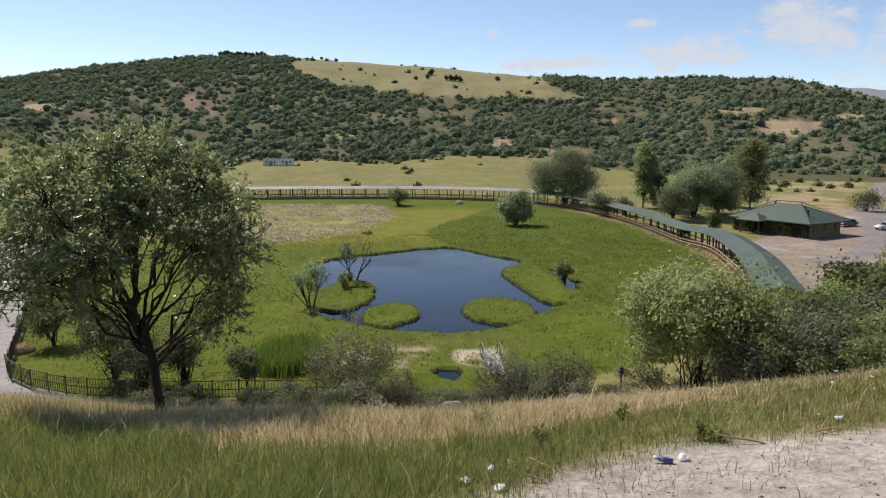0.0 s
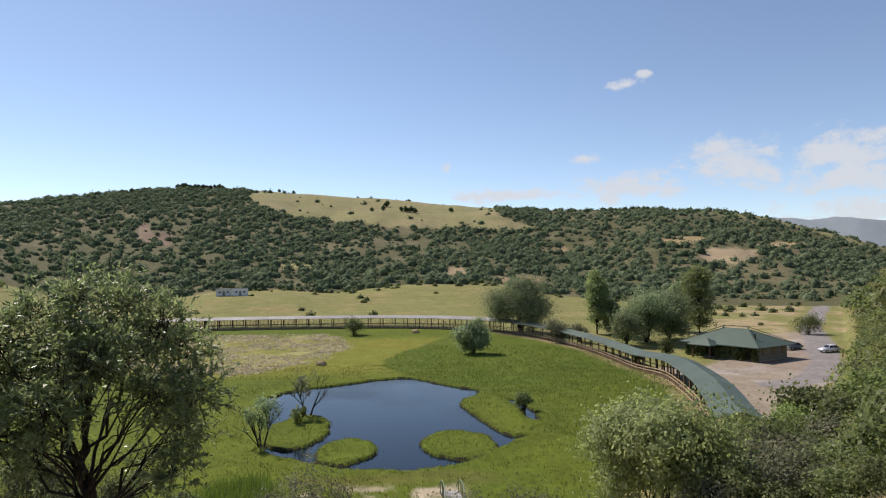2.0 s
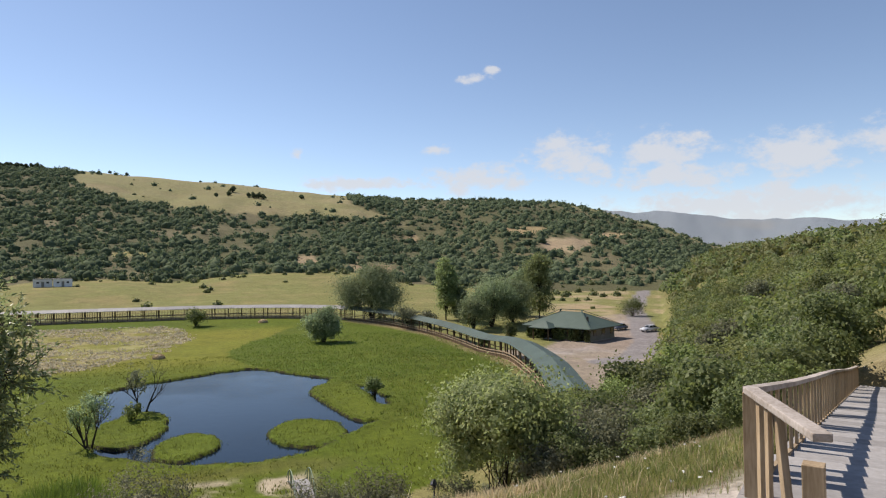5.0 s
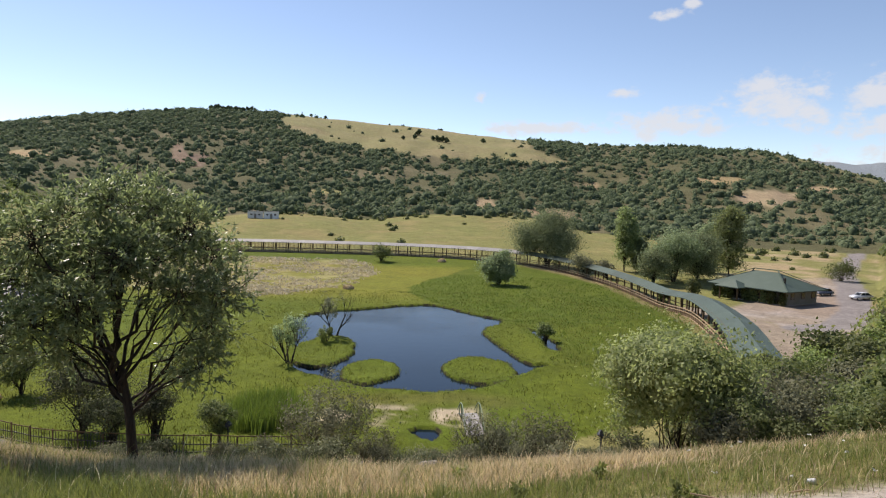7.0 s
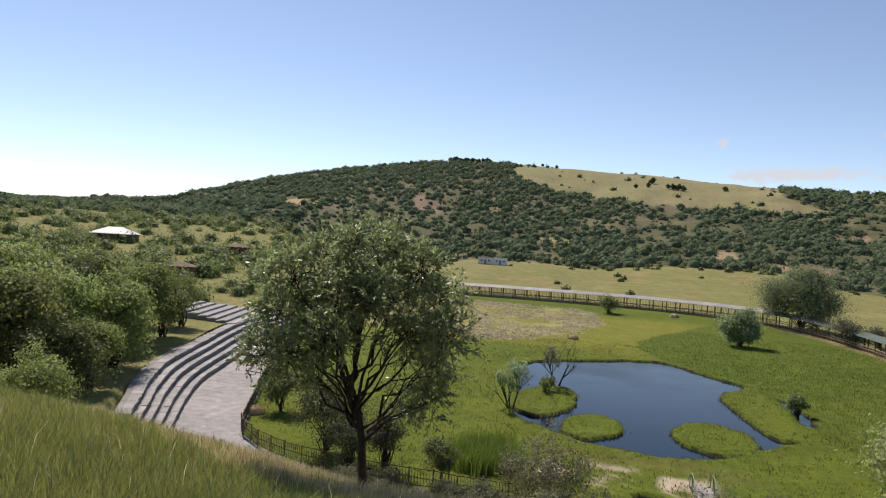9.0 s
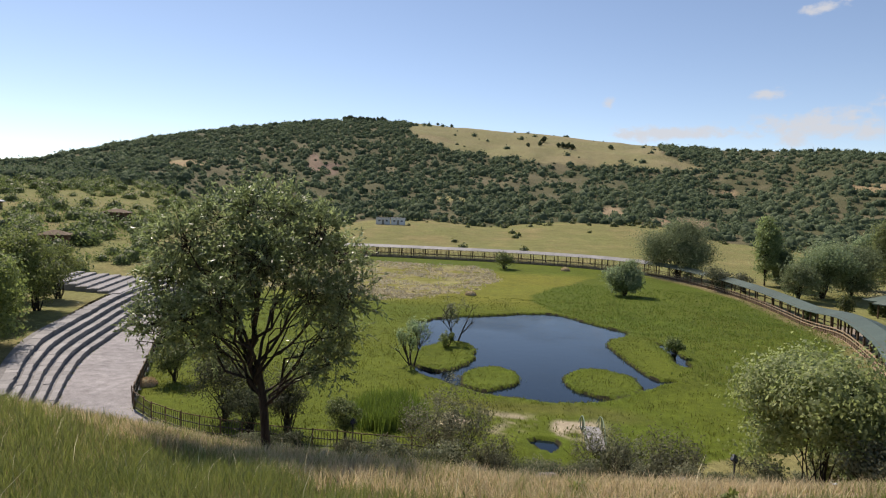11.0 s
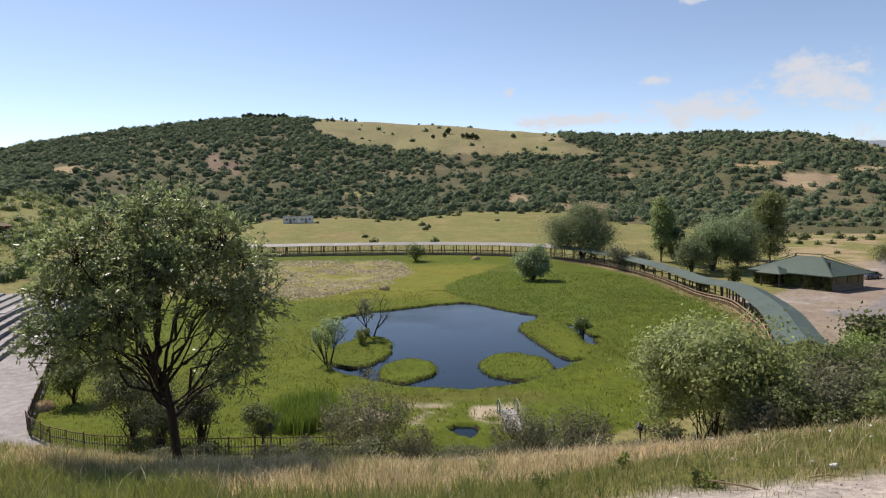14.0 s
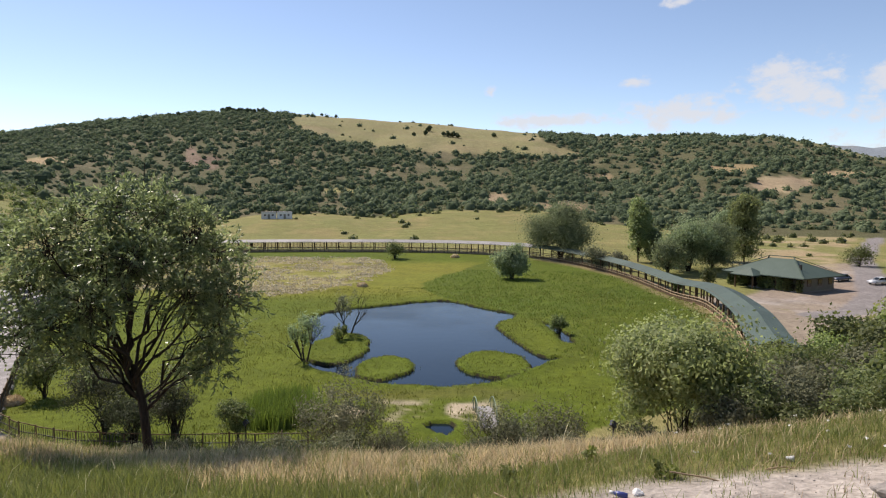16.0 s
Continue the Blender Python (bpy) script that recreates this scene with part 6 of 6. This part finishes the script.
def hay_heap(x, y, size, label):
    rng = np.random.default_rng(int(abs(x * 10)) + 5)
    t = thing("hay_heap", label, "hay", x, y, floor_at(x, y))
    bm = bmesh.new()
    bmesh.ops.create_icosphere(bm, subdivisions=3, radius=1)
    for v in bm.verts:
        v.co = Vector((v.co.x * size, v.co.y * size, max(-0.1, v.co.z * size * 0.75))) * (1 + 0.15 * noise.noise(v.co * 3))
    part("mound", bm, HAY, t, smooth=True)
    d = rng.normal(size=(900, 3))
    d /= np.linalg.norm(d, axis=1, keepdims=True)
    d[:, 2] = np.abs(d[:, 2]) * 0.75
    put("straw", leaves_mesh("straw", GRASS_DRY, d * size * 1.0, 0.4, 0.04, rng, 0.3), t)


def footbridge():
    t = thing("footbridge", "small pale arched footbridge with curved green rails", "bridge", 3.2, 43.6, 0.0, 4)
    n = 9
    arch = [(0.45 * math.sin(math.pi * i / n) + 0.12) for i in range(n + 1)]
    ys = [-2.3 + 4.6 * i / n for i in range(n + 1)]
    for i in range(n):
        part("deck_board", quad_bm([(-0.6, ys[i], arch[i]), (0.6, ys[i], arch[i]), (0.6, ys[i + 1] - 0.02, arch[i + 1]), (-0.6, ys[i + 1] - 0.02, arch[i + 1])], 0.08), CONCRETE, t)
    for s in (-0.62, 0.62):
        v, f = tubes([[(s, ys[i], arch[i] + 0.25 + 0.65 * math.sin(math.pi * i / n), 0.035) for i in range(n + 1)]], 8)
        put("handrail", mesh_of("handrail", v, f, GREEN_METAL, True), t)
        for i in (2, 4, 5, 7):
            v, f = tubes([[(s, ys[i], arch[i] - 0.1, 0.03), (s, ys[i], arch[i] + 0.25 + 0.65 * math.sin(math.pi * i / n), 0.03)]], 6)
            put("rail_post", mesh_of("rail_post", v, f, GREEN_METAL, True), t)


def floodlight(az, d, h, turn):
    x, y, z = spot(az, d)
    t = thing("floodlight", "black floodlight on a short post beside the path", "lamp", x, y, z, turn)
    v, f = tubes([[(0, 0, -0.2, 0.05), (0, 0, h, 0.045)]], 8)
    put("post", mesh_of("post", v, f, LAMP_BLACK, True), t)
    box_part("lamp_head", LAMP_BLACK, t, (0.32, 0.18, 0.32), (0, 0.04, h + 0.2), (-28, 38, 0), 0.03)
    box_part("lamp_glass", GLASS_DARK, t, (0.25, 0.03, 0.25), (0, -0.05, h + 0.15), (-28, 38, 0), 0.01)


def litter():
    spots = [("crumpled_cup", 0.42, 4.9, "white crumpled paper cup on bare earth"), ("paper_scrap", 0.39, 5.39, "white crumpled paper in the grass edge"),
             ("paper_scrap", 0.15, 5.15, "white crumpled paper on bare earth"), ("paper_scrap", 2.02, 5.36, "white crumpled paper on bare earth")]
    for i, (nm, x, y, lab) in enumerate(spots):
        o = rock(nm, lab, (0.085, 0.07, 0.06), 300 + i, WHITE)
        tagged(o, category="litter")
        o.matrix_basis = pose(x, y, floor_at(x, y) + 0.025, 0, 0, i * 50)
    x, y = 1.85, 5.34
    t = thing("plastic_bottle", "small blue and white plastic bottle lying on earth", "bottle", x, y, floor_at(x, y) + 0.035, 150)
    v, f = tubes([[(-0.075, 0, 0, 0.005), (-0.073, 0, 0, 0.024), (0.03, 0, 0, 0.025), (0.05, 0, 0, 0.012), (0.055, 0, 0, 0.004)]], 12)
    put("bottle_body", mesh_of("bottle_body", v, f, BLUE_PLASTIC, True), t)
    v, f = tubes([[(0.05, 0, 0, 0.004), (0.051, 0, 0, 0.016), (0.09, 0, 0, 0.016), (0.091, 0, 0, 0.004)]], 12)
    put("cap", mesh_of("cap", v, f, WHITE, True), t)
    x, y = 3.94, 6.34
    t = thing("paper_cup", "white paper cup lying in short grass", "cup", x, y, floor_at(x, y) + 0.03, 40)
    v, f = tubes([[(0, 0, -0.035, 0.02), (0, 0, 0.035, 0.029), (0, 0, 0.037, 0.032), (0, 0, 0.031, 0.028), (0, 0, -0.031, 0.018)]], 14)
    put("cup_body", mesh_of("cup_body", v, f, WHITE, True), t, place=pose(0, 0, 0, 75, 0, 0))
    for k, (x, y, l, a) in enumerate(((2.8, 5.7, 0.7, -15), (0.85, 5.35, 0.4, -50), (0.75, 5.0, 0.3, -40), (0.6, 5.5, 0.35, 30), (3.7, 6.0, 0.5, 20))):
        v, f = tubes([[(-l / 2, 0, 0, 0.008), (0, 0.03, 0.012, 0.01), (l / 2, 0, 0, 0.006)]], 6)
        s = put("dry_stick", mesh_of("dry_stick", v, f, GRASS_DRY, True), place=pose(x, y, floor_at(x, y) + 0.012, 0, 8, a))
        tagged(s, "thin dry stick on bare earth", "stick")


container_shed()
hut(-40.4, 155, 5.0, 4.0, 2.7, 30, WOOD_DARK, BRICK_RED, "small reddish timber hut among the trees")
hut(-36.2, 196, 6.0, 4.0, 2.8, 20, WOOD_DARK, BRICK_RED, "small brown timber hut among the trees")
hut(-45.4, 222, 11.5, 7.0, 2.2, 20, ROOF_PALE, WOOD_DARK, "low house with pale roof beyond the woods", 2.0)
hut(-46.4, 160, 2.2, 2.0, 1.6, 10, ROOF_GREY, STONE, "small stone hut on the grass slope", 0.5)
car(86.4, 126.5, 188, SILVER, "silver saloon car parked on the gravel")
car(81.8, 131.5, 200, BLUE_CAR, "dark car parked behind the building")
hay_heap(-13.7, 113.0, 0.95, "pale straw heap on the mown marsh")
hay_heap(-31.6, 46.9, 0.75, "pale straw heap inside the plaza fence")
hay_heap(-32.0, 100.0, 0.8, "pale straw heap on the mown marsh")
hay_heap(3.6, 164, 1.1, "pale straw heap before the walkway")
footbridge()
floodlight(15.7, 33.5, 1.5, 20)
floodlight(-17.0, 40.2, 1.3, -30)
for i, (az, d, sx, sy, sz) in enumerate(((7.4, 18.5, 1.3, 0.8, 0.5), (11.6, 19, 1.1, 0.9, 0.6), (12.6, 19.5, 0.7, 0.6, 0.5), (0.7, 18.5, 0.8, 0.6, 0.5), (17.9, 19, 0.8, 0.6, 0.5), (20.0, 18, 1.1, 0.8, 0.6),
                                         (-5.6, 24, 0.7, 0.6, 0.6), (-6.4, 22, 0.5, 0.4, 0.3), (15.4, 20, 0.5, 0.5, 0.3), (9.3, 18, 0.4, 0.4, 0.25), (4.2, 18.5, 0.5, 0.4, 0.3), (22.5, 17, 0.6, 0.5, 0.35))):
    o = rock("boulder", "weathered grey boulder on the dry grass brow", (sx * 1.15, sy * 1.0, sz * 1.35), 200 + i, STONE)
    tagged(o, group="boulders on the brow")
    x, y, z = spot(az, d)
    o.matrix_basis = pose(x, y, z + 0.06, 0, 12, az * 20)
o = rock("stone", "grey flat stone in short grass", (0.32, 0.2, 0.14), 250, STONE)
o.matrix_basis = pose(3.95, 4.75, floor_at(3.95, 4.75) + 0.03, 0, 0, -30)
litter()


def weed(x, y, h, seed):
    """A broad-leaved weed: a rosette of drooping leaves on short stems."""
    rng = np.random.default_rng(seed)
    t = thing("weed", "broad-leaved green weed on the trodden brow", "plant", x, y, floor_at(x, y), 0)
    paths = []
    for k in range(9):
        a, l = rng.uniform(0, 6.28), h * rng.uniform(0.4, 1)
        paths.append([(0, 0, -0.02, 0.006), (math.cos(a) * l * 0.3, math.sin(a) * l * 0.3, l * 0.7, 0.004), (math.cos(a) * l * 0.5, math.sin(a) * l * 0.5, l, 0.002)])
    v, f = tubes(paths, 5)
    put("stem", mesh_of("stem", v, f, GRASS_GREEN, True), t)
    ends = np.array([p[k][:3] for p in paths for k in (1, 2)])
    c = ends[rng.integers(0, len(ends), 70)] + rng.normal(0, 0.03, (70, 3))
    c[:, 2] = np.maximum(c[:, 2], 0.01)
    put("foliage", leaves_mesh("foliage", GRASS_GREEN, c, 0.07, 0.03, rng, 0.2, None), t)


for k, (x, y, h) in enumerate(((2.45, 5.98, 0.2), (2.52, 5.9, 0.14), (0.4, 7.4, 0.22), (0.95, 6.2, 0.16), (2.0, 7.2, 0.2))):
    weed(x, y, h * 0.75, 500 + k)


def wildflowers():
    """White umbels on thin stalks, scattered in the brow grass."""
    rng = np.random.default_rng(61)
    x, y = rng.uniform(2.2, 6.0, 16), rng.uniform(6.0, 8.0, 16)
    c = np.repeat(np.stack([x, y, heights(x, y)[0] + rng.uniform(0.12, 0.22, 16)], 1), 9, 0)
    c = c + rng.normal(0, 0.011, c.shape) * [1, 1, 0.35]
    tagged(put("wildflowers", leaves_mesh("wildflowers", PETAL, c, 0.02, 0.016, rng, 0.0, None)), "small white wildflowers in the brow grass", "flowers", kind="stuff")


wildflowers()


def pebbles():
    """Small stones strewn over the trodden earth."""
    rng = np.random.default_rng(71)
    n = 2600
    x, y = rng.uniform(-0.2, 6.5, n), rng.uniform(2.6, 6.6, n)
    k = y < 5.1 + 0.2 * x
    x, y = x[k], y[k]
    n = len(x)
    size = (0.003 + 0.014 * rng.random(n) ** 5)[:, None, None]
    base = np.array([(1, 0, 0), (0, 1, 0), (-1, 0, 0), (0, -1, 0), (0, 0, 0.7), (0, 0, -0.7)])
    v = (base[None] * rng.uniform(0.6, 1.4, (n, 6, 1)) * size) + np.stack([x, y, heights(x, y)[0] + 0.004], 1)[:, None]
    tri = np.array([(0, 1, 4), (1, 2, 4), (2, 3, 4), (3, 0, 4), (1, 0, 5), (2, 1, 5), (3, 2, 5), (0, 3, 5)])
    f = (np.arange(n)[:, None, None] * 6 + tri[None]).reshape(-1, 3)
    tagged(put("pebbles", mesh_of("pebbles", v.reshape(-1, 3), f, STONE)), "small grey pebbles on the trodden earth", "pebbles", kind="stuff")


pebbles()
